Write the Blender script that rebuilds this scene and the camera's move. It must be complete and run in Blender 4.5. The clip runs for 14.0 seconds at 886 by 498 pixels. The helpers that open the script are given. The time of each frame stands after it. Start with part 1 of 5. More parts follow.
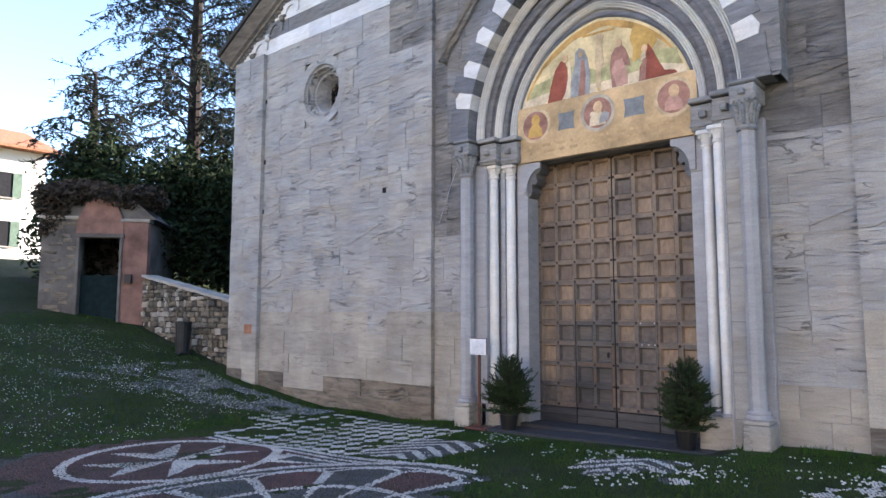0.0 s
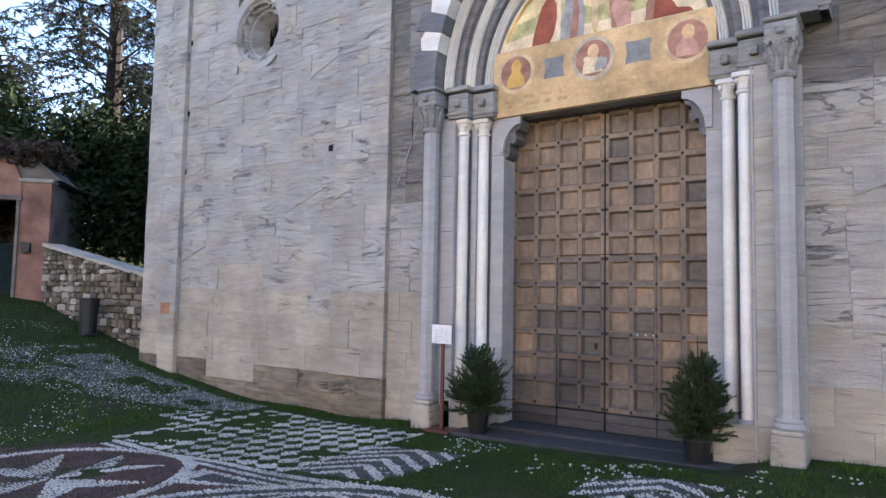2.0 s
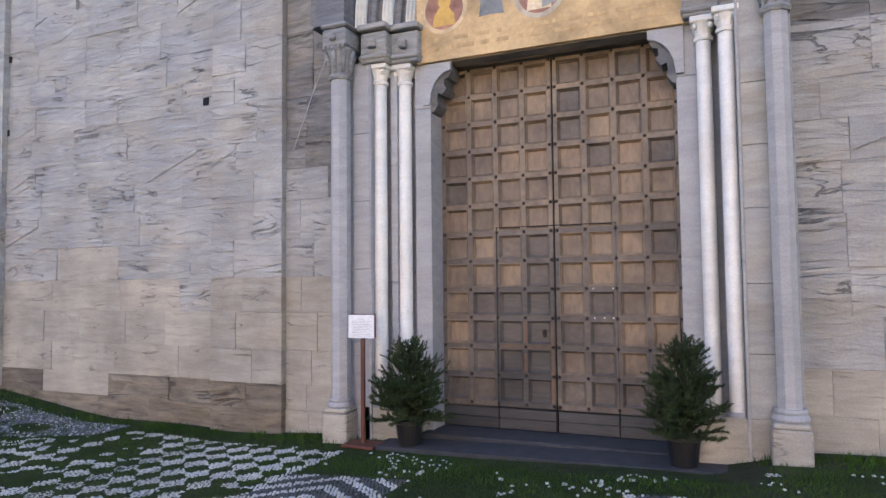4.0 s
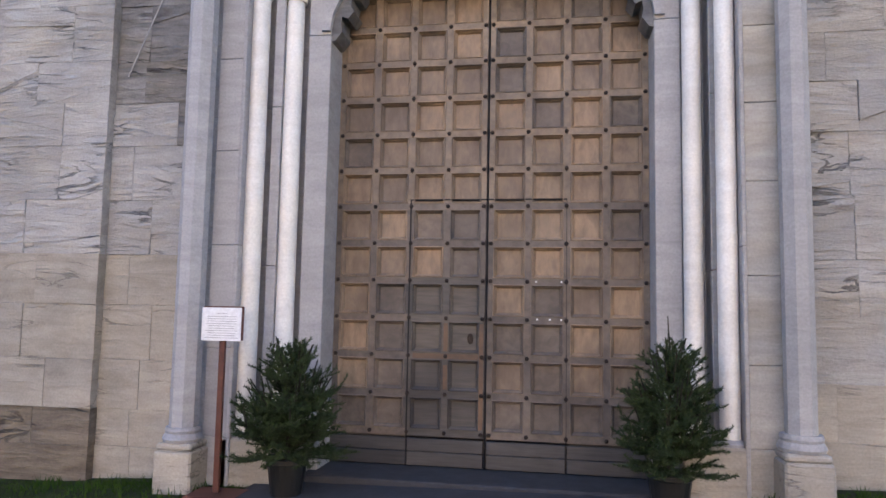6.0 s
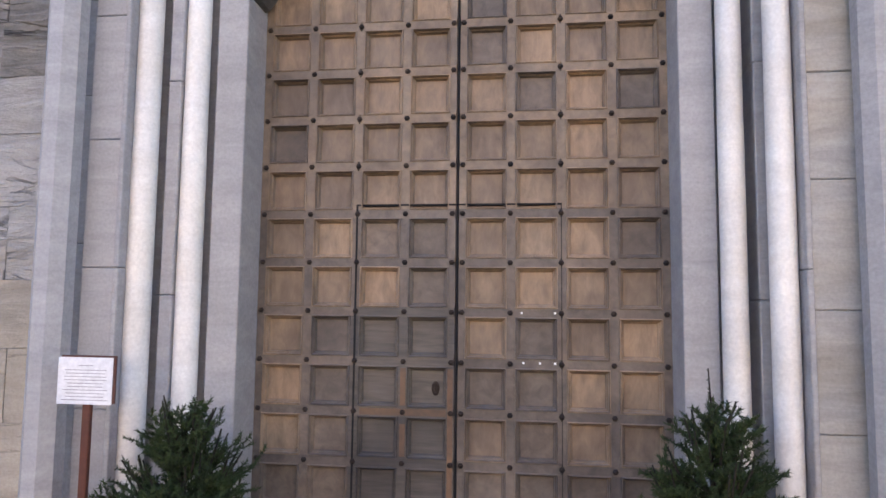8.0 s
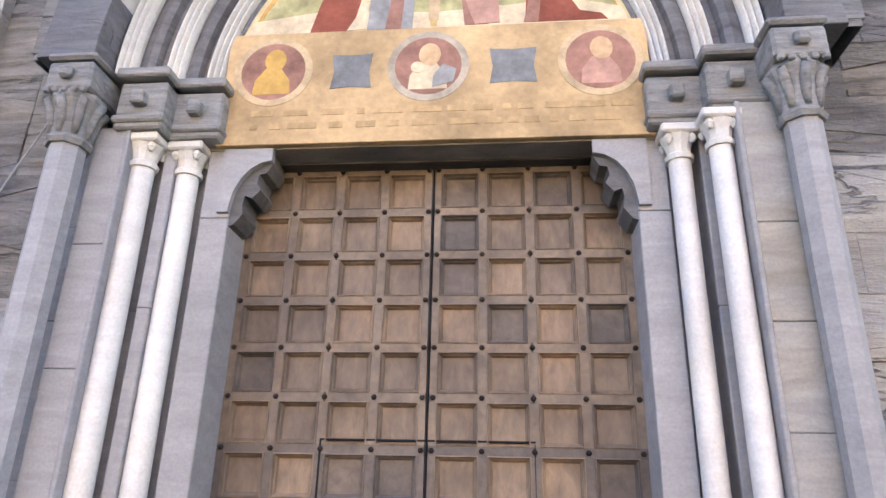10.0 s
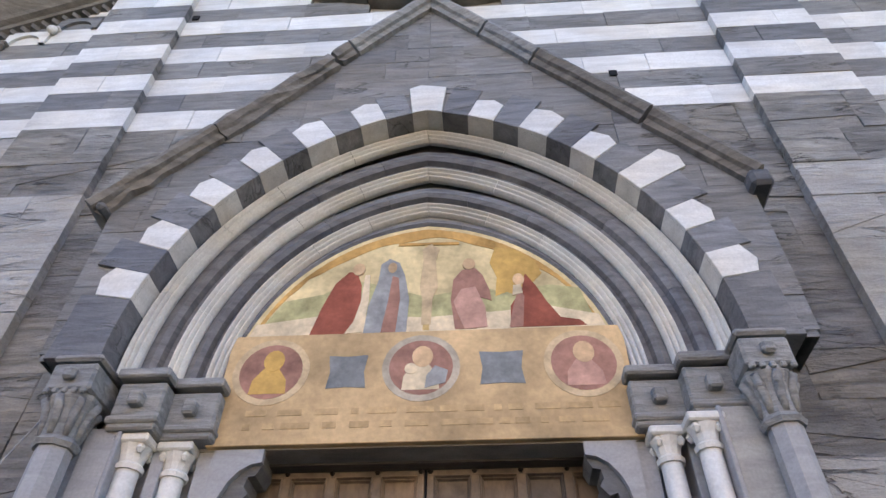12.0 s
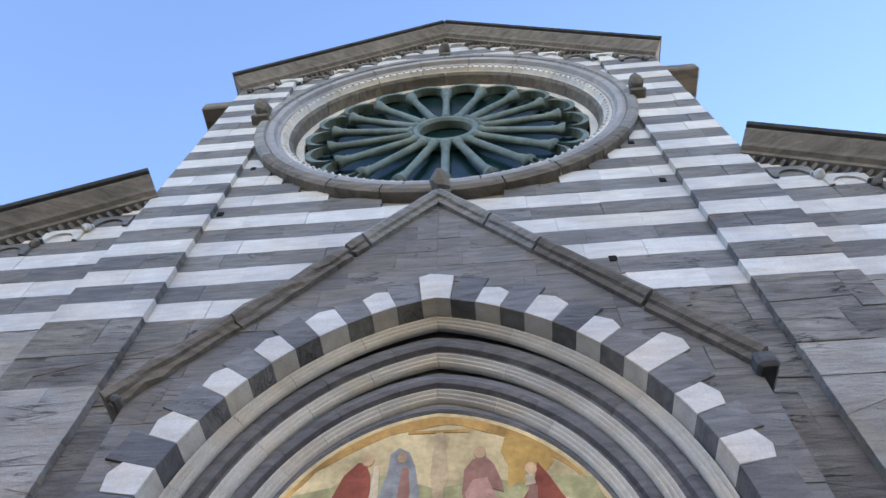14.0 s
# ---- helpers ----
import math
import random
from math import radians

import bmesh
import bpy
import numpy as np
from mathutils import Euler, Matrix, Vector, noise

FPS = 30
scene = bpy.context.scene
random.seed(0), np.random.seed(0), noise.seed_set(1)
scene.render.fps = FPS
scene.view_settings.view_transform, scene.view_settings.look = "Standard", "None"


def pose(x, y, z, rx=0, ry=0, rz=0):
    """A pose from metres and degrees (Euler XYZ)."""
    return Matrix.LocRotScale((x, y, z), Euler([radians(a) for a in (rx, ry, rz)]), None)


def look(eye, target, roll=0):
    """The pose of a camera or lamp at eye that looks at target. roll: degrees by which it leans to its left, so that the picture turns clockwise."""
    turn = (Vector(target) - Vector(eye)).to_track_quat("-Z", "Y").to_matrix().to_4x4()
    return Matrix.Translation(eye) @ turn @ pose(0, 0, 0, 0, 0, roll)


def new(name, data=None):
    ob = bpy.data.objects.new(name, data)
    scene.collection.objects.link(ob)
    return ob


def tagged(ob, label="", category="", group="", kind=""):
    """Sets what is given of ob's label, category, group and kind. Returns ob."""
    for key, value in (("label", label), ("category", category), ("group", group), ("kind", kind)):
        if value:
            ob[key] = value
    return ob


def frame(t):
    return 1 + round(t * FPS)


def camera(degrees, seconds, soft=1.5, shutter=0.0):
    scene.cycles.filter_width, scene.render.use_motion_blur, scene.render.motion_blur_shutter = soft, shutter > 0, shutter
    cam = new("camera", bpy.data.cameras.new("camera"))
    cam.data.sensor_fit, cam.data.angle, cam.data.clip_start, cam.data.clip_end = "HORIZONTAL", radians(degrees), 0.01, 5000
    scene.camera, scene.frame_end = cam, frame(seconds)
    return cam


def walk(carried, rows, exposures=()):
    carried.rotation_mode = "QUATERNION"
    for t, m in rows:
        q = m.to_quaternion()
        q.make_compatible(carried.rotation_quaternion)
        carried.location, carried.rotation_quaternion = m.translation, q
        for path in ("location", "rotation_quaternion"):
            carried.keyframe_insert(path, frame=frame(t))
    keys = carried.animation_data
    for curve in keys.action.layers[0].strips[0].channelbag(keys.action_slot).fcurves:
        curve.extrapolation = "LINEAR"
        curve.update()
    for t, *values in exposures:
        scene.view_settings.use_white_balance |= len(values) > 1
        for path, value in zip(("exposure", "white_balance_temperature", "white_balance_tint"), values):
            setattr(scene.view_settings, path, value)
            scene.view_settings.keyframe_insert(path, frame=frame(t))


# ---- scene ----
cam = camera(67.0, 14.0)
PATH = [
    (0, (4.429, -8.74, 1.629), (3.142, -7.221, 1.825), 0.1),
    (0.5, (4.094, -8.565, 1.619), (2.847, -7.01, 1.789), 0.7),
    (1, (3.718, -8.331, 1.627), (2.517, -6.737, 1.754), -0.3),
    (1.5, (3.417, -7.972, 1.648), (2.24, -6.36, 1.772), -0.2),
    (2, (3.104, -7.591, 1.62), (1.961, -5.956, 1.763), 1.1),
    (2.5, (2.773, -7.335, 1.62), (1.679, -5.664, 1.726), -0.8),
    (3, (2.472, -6.852, 1.609), (1.405, -5.163, 1.71), 0.9),
    (3.5, (2.125, -6.805, 1.571), (1.186, -5.043, 1.695), 1.3),
    (3.7, (1.969, -6.731, 1.571), (1.088, -4.938, 1.67), 0.3),
    (5.8, (0.575, -5.262, 1.330), (0.236, -3.298, 1.502), 1.0),
    (6, (0.531, -5.074, 1.306), (0.207, -3.108, 1.476), 1.1),
    (6.5, (0.486, -4.609, 1.318), (0.184, -2.641, 1.510), 0.3),
    (7, (0.490, -4.176, 1.362), (0.187, -2.205, 1.523), 0.6),
    (7.2, (0.497, -4.035, 1.387), (0.184, -2.066, 1.543), 0.6),
    (9.3, (0.30, -3.680, 1.775), (0.190, -1.728, 2.197), 1.1),
    (9.5, (0.315, -3.678, 1.790), (0.196, -1.744, 2.288), 1.5),
    (10, (0.498, -3.732, 1.866), (0.304, -1.868, 2.565), 1.4),
    (10.5, (0.471, -3.781, 1.903), (0.305, -2.007, 2.813), 1.3),
    (11, (0.303, -3.844, 1.902), (0.224, -2.169, 2.992), 0.9),
    (11.5, (0.348, -3.88, 1.924), (0.26, -2.312, 3.162), 0.8),
    (12, (0.401, -3.936, 1.924), (0.301, -2.497, 3.31), 0.5),
    (12.5, (0.424, -4.002, 1.944), (0.32, -2.688, 3.448), 0.7),
    (13, (0.428, -4.033, 1.922), (0.322, -2.83, 3.516), 0.4),
    (13.5, (0.452, -4.074, 1.907), (0.342, -2.964, 3.567), 0.3),
    (14, (0.435, -4.079, 1.872), (0.33, -3.051, 3.584), 1.0),
]
walk(cam, [(t, look(eye, target, roll)) for t, eye, target, roll in PATH],
     exposures=[(0, 2.5, 6500, 18), (2, 2.66, 6750, 20), (3.5, 2.74, 6950, 22), (7, 2.7, 7150, 24), (9.5, 3.16, 7150, 24), (10, 3.1, 7150, 24), (11, 2.76, 7050, 24), (12, 2.45, 6800, 22), (14, 2.14, 6450, 18)])

# ---------------------------------------------------------------- light
SUN_DIR = Vector((0.40, 0.84, 0.34)).normalized()
world = bpy.data.worlds.new("sky_world")
scene.world = world
world.use_nodes = True
wn, wl = world.node_tree.nodes, world.node_tree.links
sky = wn.new("ShaderNodeTexSky")
sky.sky_type = "NISHITA"
sky.sun_disc = False
sky.sun_elevation = math.asin(SUN_DIR.z)
sky.sun_rotation = math.atan2(SUN_DIR.x, SUN_DIR.y)
sky.air_density, sky.dust_density, sky.ozone_density = 1.0, 0.1, 2.6
wl.new(sky.outputs[0], wn["Background"].inputs[0])
wn["Background"].inputs[1].default_value = 0.12
sun = new("sun", bpy.data.lights.new("sun", "SUN"))
sun.data.energy, sun.data.angle, sun.data.color = 5.0, radians(0.5), (1.0, 0.93, 0.82)
sun.matrix_world = look(SUN_DIR * 60, (0, 0, 0))


# ---------------------------------------------------------------- materials
def material(name, rough=0.8, metal=0.0):
    m = bpy.data.materials.new(name)
    m.use_nodes = True
    b = m.node_tree.nodes["Principled BSDF"]
    b.inputs["Roughness"].default_value, b.inputs["Metallic"].default_value = rough, metal
    if rough > 0.8:
        b.inputs["Specular IOR Level"].default_value = 0.15
    return m, m.node_tree.nodes, m.node_tree.links, b


def noise_tex(n, l, vec, scale, detail=5.0, rough=0.6, distortion=0.0):
    t = n.new("ShaderNodeTexNoise")
    t.inputs["Scale"].default_value, t.inputs["Detail"].default_value = scale, detail
    t.inputs["Roughness"].default_value, t.inputs["Distortion"].default_value = rough, distortion
    if vec:
        l.new(vec, t.inputs["Vector"])
    return t.outputs["Fac"]


def ramp(n, l, fac, *stops):
    r = n.new("ShaderNodeValToRGB")
    e = r.color_ramp.elements
    while len(e) < len(stops):
        e.new(0.5)
    for k, (p, c) in zip(e, stops):
        k.position, k.color = p, (*c, 1) if len(c) == 3 else c
    l.new(fac, r.inputs[0])
    return r.outputs[0]


def mix(n, l, kind, fac, a, b):
    m = n.new("ShaderNodeMix")
    m.data_type, m.blend_type = "RGBA", kind
    for sock, v in ((m.inputs[0], fac), (m.inputs[6], a), (m.inputs[7], b)):
        if isinstance(v, (int, float)):
            sock.default_value = v
        elif isinstance(v, tuple):
            sock.default_value = (*v, 1)
        else:
            l.new(v, sock)
    return m.outputs[2]


def world_vec(n, l, scale=(1, 1, 1), turn=0.0, per_object=False):
    g = n.new("ShaderNodeNewGeometry")
    mp = n.new("ShaderNodeMapping")
    mp.inputs["Scale"].default_value = scale
    mp.inputs["Rotation"].default_value = (0, radians(turn), 0)
    l.new(g.outputs["Position"], mp.inputs["Vector"])
    if per_object:
        o = n.new("ShaderNodeObjectInfo")
        mul = n.new("ShaderNodeMath")
        mul.operation = "MULTIPLY"
        mul.inputs[1].default_value = 37.0
        l.new(o.outputs["Random"], mul.inputs[0])
        add = n.new("ShaderNodeVectorMath")
        add.operation = "ADD"
        l.new(g.outputs["Position"], add.inputs[0])
        cx = n.new("ShaderNodeCombineXYZ")
        l.new(mul.outputs[0], cx.inputs[0])
        l.new(mul.outputs[0], cx.inputs[2])
        l.new(cx.outputs[0], add.inputs[1])
        l.new(add.outputs[0], mp.inputs["Vector"])
    return mp.outputs[0]


def bump(n, l, b, height, strength=0.4, distance=0.02):
    k = n.new("ShaderNodeBump")
    k.inputs["Strength"].default_value, k.inputs["Distance"].default_value = strength, distance
    l.new(height, k.inputs["Height"])
    l.new(k.outputs[0], b.inputs["Normal"])


def stone(name, dark, light, streak=0.5, rough=0.85, relief=0.5, turn=5.0, tint=None, tint_amount=0.0, spread=0.25, grain=1.0, cracks=0.0, blotches=0.55):
    """Sandstone or marble: strata, blotches, fine grain, and a tone of its own for each block."""
    m, n, l, b = material(name, rough)
    v = world_vec(n, l, (1.6 * grain, 4 * grain, 9 * grain), turn, True)
    fine = world_vec(n, l)
    strata = noise_tex(n, l, v, 1.3, 8, 0.62, 0.6)
    blotch = noise_tex(n, l, fine, 1.1, 4, 0.6)
    dust = noise_tex(n, l, fine, 55, 3, 0.6)
    chip = None
    col = ramp(n, l, strata, (0.25, dark), (0.72, light))
    col = mix(n, l, "MULTIPLY", blotches, col, ramp(n, l, blotch, (0.3, (0.55, 0.55, 0.57)), (0.65, (1.0, 0.99, 0.97))))
    col = mix(n, l, "MULTIPLY", 0.35, col, ramp(n, l, dust, (0.3, (0.6, 0.6, 0.6)), (0.7, (1.1, 1.1, 1.1))))
    o = n.new("ShaderNodeObjectInfo")
    col = mix(n, l, "MULTIPLY", 1.0, col, ramp(n, l, o.outputs["Random"], (0.0, (1 - spread, 1 - spread * 0.97, 1 - spread * 0.85)), (0.5, (1 - spread * 0.35, 1 - spread * 0.45, 1 - spread * 0.6)), (1.0, (1.0, 1.0, 1.0))))
    if cracks:
        line = n.new("ShaderNodeMath")
        line.operation = "SUBTRACT"
        line.inputs[1].default_value = 0.5
        l.new(noise_tex(n, l, world_vec(n, l, (0.9, 2, 5.5), turn + 4, True), 0.9, 6, 0.55, 1.2), line.inputs[0])
        size = n.new("ShaderNodeMath")
        size.operation = "ABSOLUTE"
        l.new(line.outputs[0], size.inputs[0])
        gaps = noise_tex(n, l, fine, 2.3, 2, 0.5)
        veil = n.new("ShaderNodeMath")
        veil.operation = "MULTIPLY"
        l.new(ramp(n, l, size.outputs[0], (0.0, (1, 1, 1)), (0.007, (0.8, 0.8, 0.8)), (0.016, (0, 0, 0))), veil.inputs[0])
        l.new(ramp(n, l, gaps, (0.5, (0, 0, 0)), (0.62, (1, 1, 1))), veil.inputs[1])
        dim = n.new("ShaderNodeMath")
        dim.operation = "MULTIPLY"
        dim.inputs[1].default_value = cracks
        l.new(veil.outputs[0], dim.inputs[0])
        # The shade inside the cracks is painted into the base colour.
        col = mix(n, l, "MIX", dim.outputs[0], col, (0.06, 0.056, 0.05))
        chip = veil.outputs[0]
    if tint:
        hue = noise_tex(n, l, world_vec(n, l, (0.5, 0.5, 1.2)), 1.7, 3, 0.6)
        k = n.new("ShaderNodeMath")
        k.operation = "MULTIPLY"
        k.inputs[1].default_value = tint_amount
        l.new(ramp(n, l, hue, (0.45, (0, 0, 0)), (0.62, (1, 1, 1))), k.inputs[0])
        col = mix(n, l, "MULTIPLY", k.outputs[0], col, tint)
    l.new(col, b.inputs["Base Color"])
    crack = n.new("ShaderNodeMath")
    crack.operation = "ADD"
    l.new(strata, crack.inputs[0])
    small = n.new("ShaderNodeMath")
    small.operation = "MULTIPLY"
    small.inputs[1].default_value = 0.12
    l.new(dust, small.inputs[0])
    l.new(small.outputs[0], crack.inputs[1])
    if chip:
        cut = n.new("ShaderNodeMath")
        cut.operation = "MULTIPLY_ADD"
        cut.inputs[1].default_value = -0.45
        l.new(chip, cut.inputs[0])
        l.new(crack.outputs[0], cut.inputs[2])
        crack = cut
    bump(n, l, b, crack.outputs[0], relief, 0.05 * streak + 0.005)
    return m


WALL = stone("grey_sandstone", (0.34, 0.335, 0.33), (0.51, 0.505, 0.495), 0.9, tint=(1.0, 0.92, 0.8), tint_amount=0.6, relief=0.95, cracks=0.5, spread=0.12, blotches=0.6)
WARM = stone("beige_sandstone", (0.35, 0.32, 0.275), (0.51, 0.47, 0.41), 0.5, relief=0.6, spread=0.15, cracks=0.5, blotches=0.75)
RUBBLE = stone("brown_rubble", (0.13, 0.108, 0.085), (0.36, 0.31, 0.25), 0.9, relief=0.9, spread=0.35, cracks=0.6)
PORTAL = stone("blue_grey_stone", (0.30, 0.30, 0.312), (0.42, 0.42, 0.432), 0.15, 0.7, 0.15, spread=0.16, blotches=0.4)
PALE_JAMB = stone("pale_grey_jamb_stone", (0.31, 0.305, 0.295), (0.50, 0.495, 0.475), 0.25, 0.75, 0.3, tint=(1.0, 0.9, 0.74), tint_amount=0.7, spread=0.2)
DARK_SLATE = stone("dark_slate", (0.07, 0.07, 0.075), (0.2, 0.2, 0.205), 0.5, 0.8, 0.5, spread=0.3)
CARVED = stone("carved_grey_stone", (0.17, 0.17, 0.168), (0.43, 0.425, 0.415), 0.5, 0.8, 0.9, turn=40, spread=0.2, grain=1.6)
MARBLE = stone("white_marble", (0.60, 0.59, 0.57), (0.84, 0.84, 0.83), 0.1, 0.55, 0.15, 20, (1.0, 0.93, 0.82), 0.6, 0.16)
CREAM = stone("cream_marble", (0.71, 0.69, 0.64), (0.86, 0.845, 0.80), 0.1, 0.6, 0.2, 8, (1.0, 0.92, 0.8), 0.5, 0.12)
BAND = stone("grey_band_stone", (0.13, 0.13, 0.132), (0.31, 0.31, 0.312), 0.7, 0.8, 0.7, tint=(1.0, 0.92, 0.82), tint_amount=0.7, spread=0.3, cracks=0.8)
ARCH_GREY = stone("dark_arch_stone", (0.10, 0.10, 0.106), (0.27, 0.27, 0.285), 0.3, 0.8, 0.35, spread=0.25)
VOUSSOIR = stone("slate_grey_wedge_stone", (0.13, 0.134, 0.143), (0.33, 0.335, 0.352), 0.6, 0.75, 0.7, spread=0.35, cracks=0.7, blotches=0.8)
# Weathered portal stone; also colours in the dimness of the upper strips.
MIDWALL = stone("weathered_dimmed_sandstone", (0.15, 0.148, 0.145), (0.42, 0.415, 0.405), 1.1, tint=(1.0, 0.92, 0.8), tint_amount=0.5, relief=0.9, cracks=0.9, spread=0.3, blotches=0.9)
MOSSY = stone("mossy_rubble", (0.055, 0.05, 0.038), (0.27, 0.24, 0.19), 0.9, relief=0.9, spread=0.5)
COLUMN = stone("white_column_marble", (0.70, 0.69, 0.67), (0.82, 0.815, 0.80), 0.05, 0.5, 0.04, 20, (1.0, 0.94, 0.84), 0.35, 0.05)
SHADOW_STONE = stone("shaded_wall_core", (0.03, 0.028, 0.024), (0.09, 0.08, 0.066), 0.4, 0.95, 0.6, spread=0.0)
MORTAR = stone("mortar", (0.20, 0.19, 0.18), (0.38, 0.36, 0.33), 0.2, 0.95, 0.5, spread=0.0)
CORNICE = stone("brown_cornice_stone", (0.12, 0.112, 0.102), (0.32, 0.298, 0.275), 0.4, 0.9, 0.6, spread=0.25)


def plain(name, colour, rough=0.7, metal=0.0, amount=0.35, scale=6.0, relief=0.2, second=40.0):
    m, n, l, b = material(name, rough, metal)
    v = world_vec(n, l)
    a, f = noise_tex(n, l, v, scale, 5), noise_tex(n, l, v, second, 3)
    lo = tuple(c * (1 - amount) for c in colour)
    hi = tuple(min(1, c * (1 + amount * 0.6)) for c in colour)
    col = ramp(n, l, a, (0.3, lo), (0.7, hi))
    col = mix(n, l, "MULTIPLY", 0.4, col, ramp(n, l, f, (0.3, (0.6, 0.6, 0.6)), (0.7, (1.1, 1.1, 1.1))))
    o = n.new("ShaderNodeObjectInfo")
    col = mix(n, l, "MULTIPLY", 1.0, col, ramp(n, l, o.outputs["Random"], (0.0, (0.86, 0.86, 0.86)), (1.0, (1.0, 1.0, 1.0))))
    l.new(col, b.inputs["Base Color"])
    bump(n, l, b, f, relief, 0.01)
    return m


def wood(name, dark, light, turn_grain=False, spread=0.38):
    m, n, l, b = material(name, 0.62)
    v = world_vec(n, l, (9, 9, 9) if turn_grain is None else (2.2, 28, 28) if turn_grain else (11, 11, 4.5), 0, True)
    g = noise_tex(n, l, v, 1.4, 6, 0.65, 0.4)
    big = noise_tex(n, l, world_vec(n, l), 1.6, 4, 0.6)
    col = ramp(n, l, g, (0.25, dark), (0.7, light))
    col = mix(n, l, "MULTIPLY", 0.8, col, ramp(n, l, big, (0.32, (0.42, 0.42, 0.46)), (0.62, (1.0, 1.0, 1.0))))
    o = n.new("ShaderNodeObjectInfo")
    col = mix(n, l, "MULTIPLY", 1.0, col, ramp(n, l, o.outputs["Random"], (0.0, (1 - spread, 1 - spread, 1 - spread * 0.9)), (0.5, (1 - spread * 0.26, 1 - spread * 0.3, 1 - spread * 0.36)), (1.0, (1.08, 1.02, 0.96))))
    l.new(col, b.inputs["Base Color"])
    bump(n, l, b, g, 0.35, 0.008)
    return m


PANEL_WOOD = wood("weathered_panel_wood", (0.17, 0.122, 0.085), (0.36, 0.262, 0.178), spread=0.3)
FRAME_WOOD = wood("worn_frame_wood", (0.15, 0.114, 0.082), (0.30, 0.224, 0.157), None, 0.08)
MID_WOOD = wood("grey_brown_wood", (0.085, 0.072, 0.062), (0.20, 0.16, 0.13), None, 0.2)
KICK_WOOD = wood("blue_black_wood", (0.024, 0.025, 0.028), (0.075, 0.075, 0.078), True)
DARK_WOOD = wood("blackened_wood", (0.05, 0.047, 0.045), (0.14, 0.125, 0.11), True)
RUSTY_WOOD = wood("rust_stained_wood", (0.09, 0.06, 0.042), (0.20, 0.115, 0.065), None, 0.1)
IRON = plain("rusty_iron", (0.035, 0.025, 0.02), 0.6, 0.6)
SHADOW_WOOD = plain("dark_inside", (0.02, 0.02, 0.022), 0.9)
ROOF_TILE = plain("slate_roof", (0.06, 0.058, 0.056), 0.85)
GLASS_DARK = plain("dark_green_glass", (0.004, 0.022, 0.022), 0.25, 0.0, 0.5, 2.0, 0.1)
TRACERY = plain("green_tinged_tracery", (0.15, 0.20, 0.19), 0.7)
RUST_POST = plain("rust_red_steel", (0.11, 0.03, 0.018), 0.6)
PAPER = plain("white_paper", (0.82, 0.83, 0.86), 0.5, 0, 0.03)
INK = plain("grey_ink", (0.42, 0.42, 0.46), 0.6)
PLASTIC = plain("black_plastic_pot", (0.012, 0.012, 0.013), 0.4)
NEEDLE = plain("dark_green_needles", (0.018, 0.036, 0.004), 0.8, 0, 0.5, 9)
NEEDLE_TIP = plain("grey_green_needles", (0.026, 0.050, 0.009), 0.8, 0, 0.4, 9)
BARK = plain("dark_bark", (0.034, 0.028, 0.025), 0.9, 0, 0.5, 8, 0.8)
LEAF_DARK = plain("dark_evergreen_leaves", (0.02, 0.034, 0.014), 0.95, 0, 0.5, 1.3)
LEAF_CONIFER = plain("conifer_needles", (0.022, 0.032, 0.022), 0.95, 0, 0.5, 1.0)
IVY_DRY = plain("dry_brown_creeper", (0.065, 0.05, 0.038), 0.9, 0, 0.5, 2)
PEBBLE_W = plain("white_pebbles", (0.50, 0.49, 0.47), 0.7, 0, 0.35, 3)
PEBBLE_D = plain("dark_grey_pebbles", (0.06, 0.063, 0.066), 0.7, 0, 0.4, 3)
GRAVEL = plain("blue_grey_gravel", (0.11, 0.112, 0.13), 0.8, 0, 0.5, 30)
PEBBLE_R = plain("dark_red_pebbles", (0.07, 0.034, 0.034), 0.7, 0, 0.4, 3)
PLASTER_PINK = plain("flaking_pink_plaster", (0.27, 0.155, 0.125), 0.9, 0, 0.5, 1.6, 0.4)
PLASTER_GREY = plain("stained_grey_plaster", (0.17, 0.155, 0.14), 0.9, 0, 0.5, 1.4, 0.5)
WHITE_WALL = plain("white_render", (0.75, 0.72, 0.66), 0.9, 0, 0.08, 1)
ROSE_WALL = plain("salmon_render", (0.62, 0.27, 0.19), 0.9, 0, 0.12, 1)
TERRACOTTA = plain("terracotta_tiles", (0.36, 0.16, 0.09), 0.9)
SHUTTER = plain("green_shutters", (0.10, 0.16, 0.11), 0.7)
BIN = plain("dark_metal_bin", (0.02, 0.024, 0.03), 0.5, 0.3)
GREEN_DOOR = plain("dark_green_door_paint", (0.010, 0.022, 0.024), 0.9)
FLAG = plain("dark_slate_threshold", (0.036, 0.038, 0.046), 0.8)
LEAD = plain("grey_cable", (0.4, 0.4, 0.4), 0.6)


def painted(name, colour, amount=0.25, scale=5.0):
    return plain(name, colour, 0.85, 0, amount + 0.12, scale, 0.15, 22)


FRESCO = painted("ochre_fresco", (0.66, 0.46, 0.25), 0.3, 1.8)
FR_RIM = painted("pale_ochre_fresco", (0.68, 0.51, 0.31), 0.25)
FR_RIM_GREY = painted("greyish_fresco", (0.50, 0.43, 0.33), 0.25)
FR_SKY = painted("pale_yellow_fresco", (0.70, 0.56, 0.31), 0.3, 2.5)
FR_ORANGE = painted("orange_ochre_fresco", (0.62, 0.36, 0.12), 0.35, 3)
FR_GOLD = painted("golden_fresco", (0.68, 0.42, 0.13), 0.25, 3)
FR_RED = painted("dark_red_fresco", (0.33, 0.10, 0.065))
FR_PINK = painted("pink_fresco", (0.62, 0.36, 0.28))
FR_BLUE = painted("grey_blue_fresco", (0.36, 0.36, 0.35))
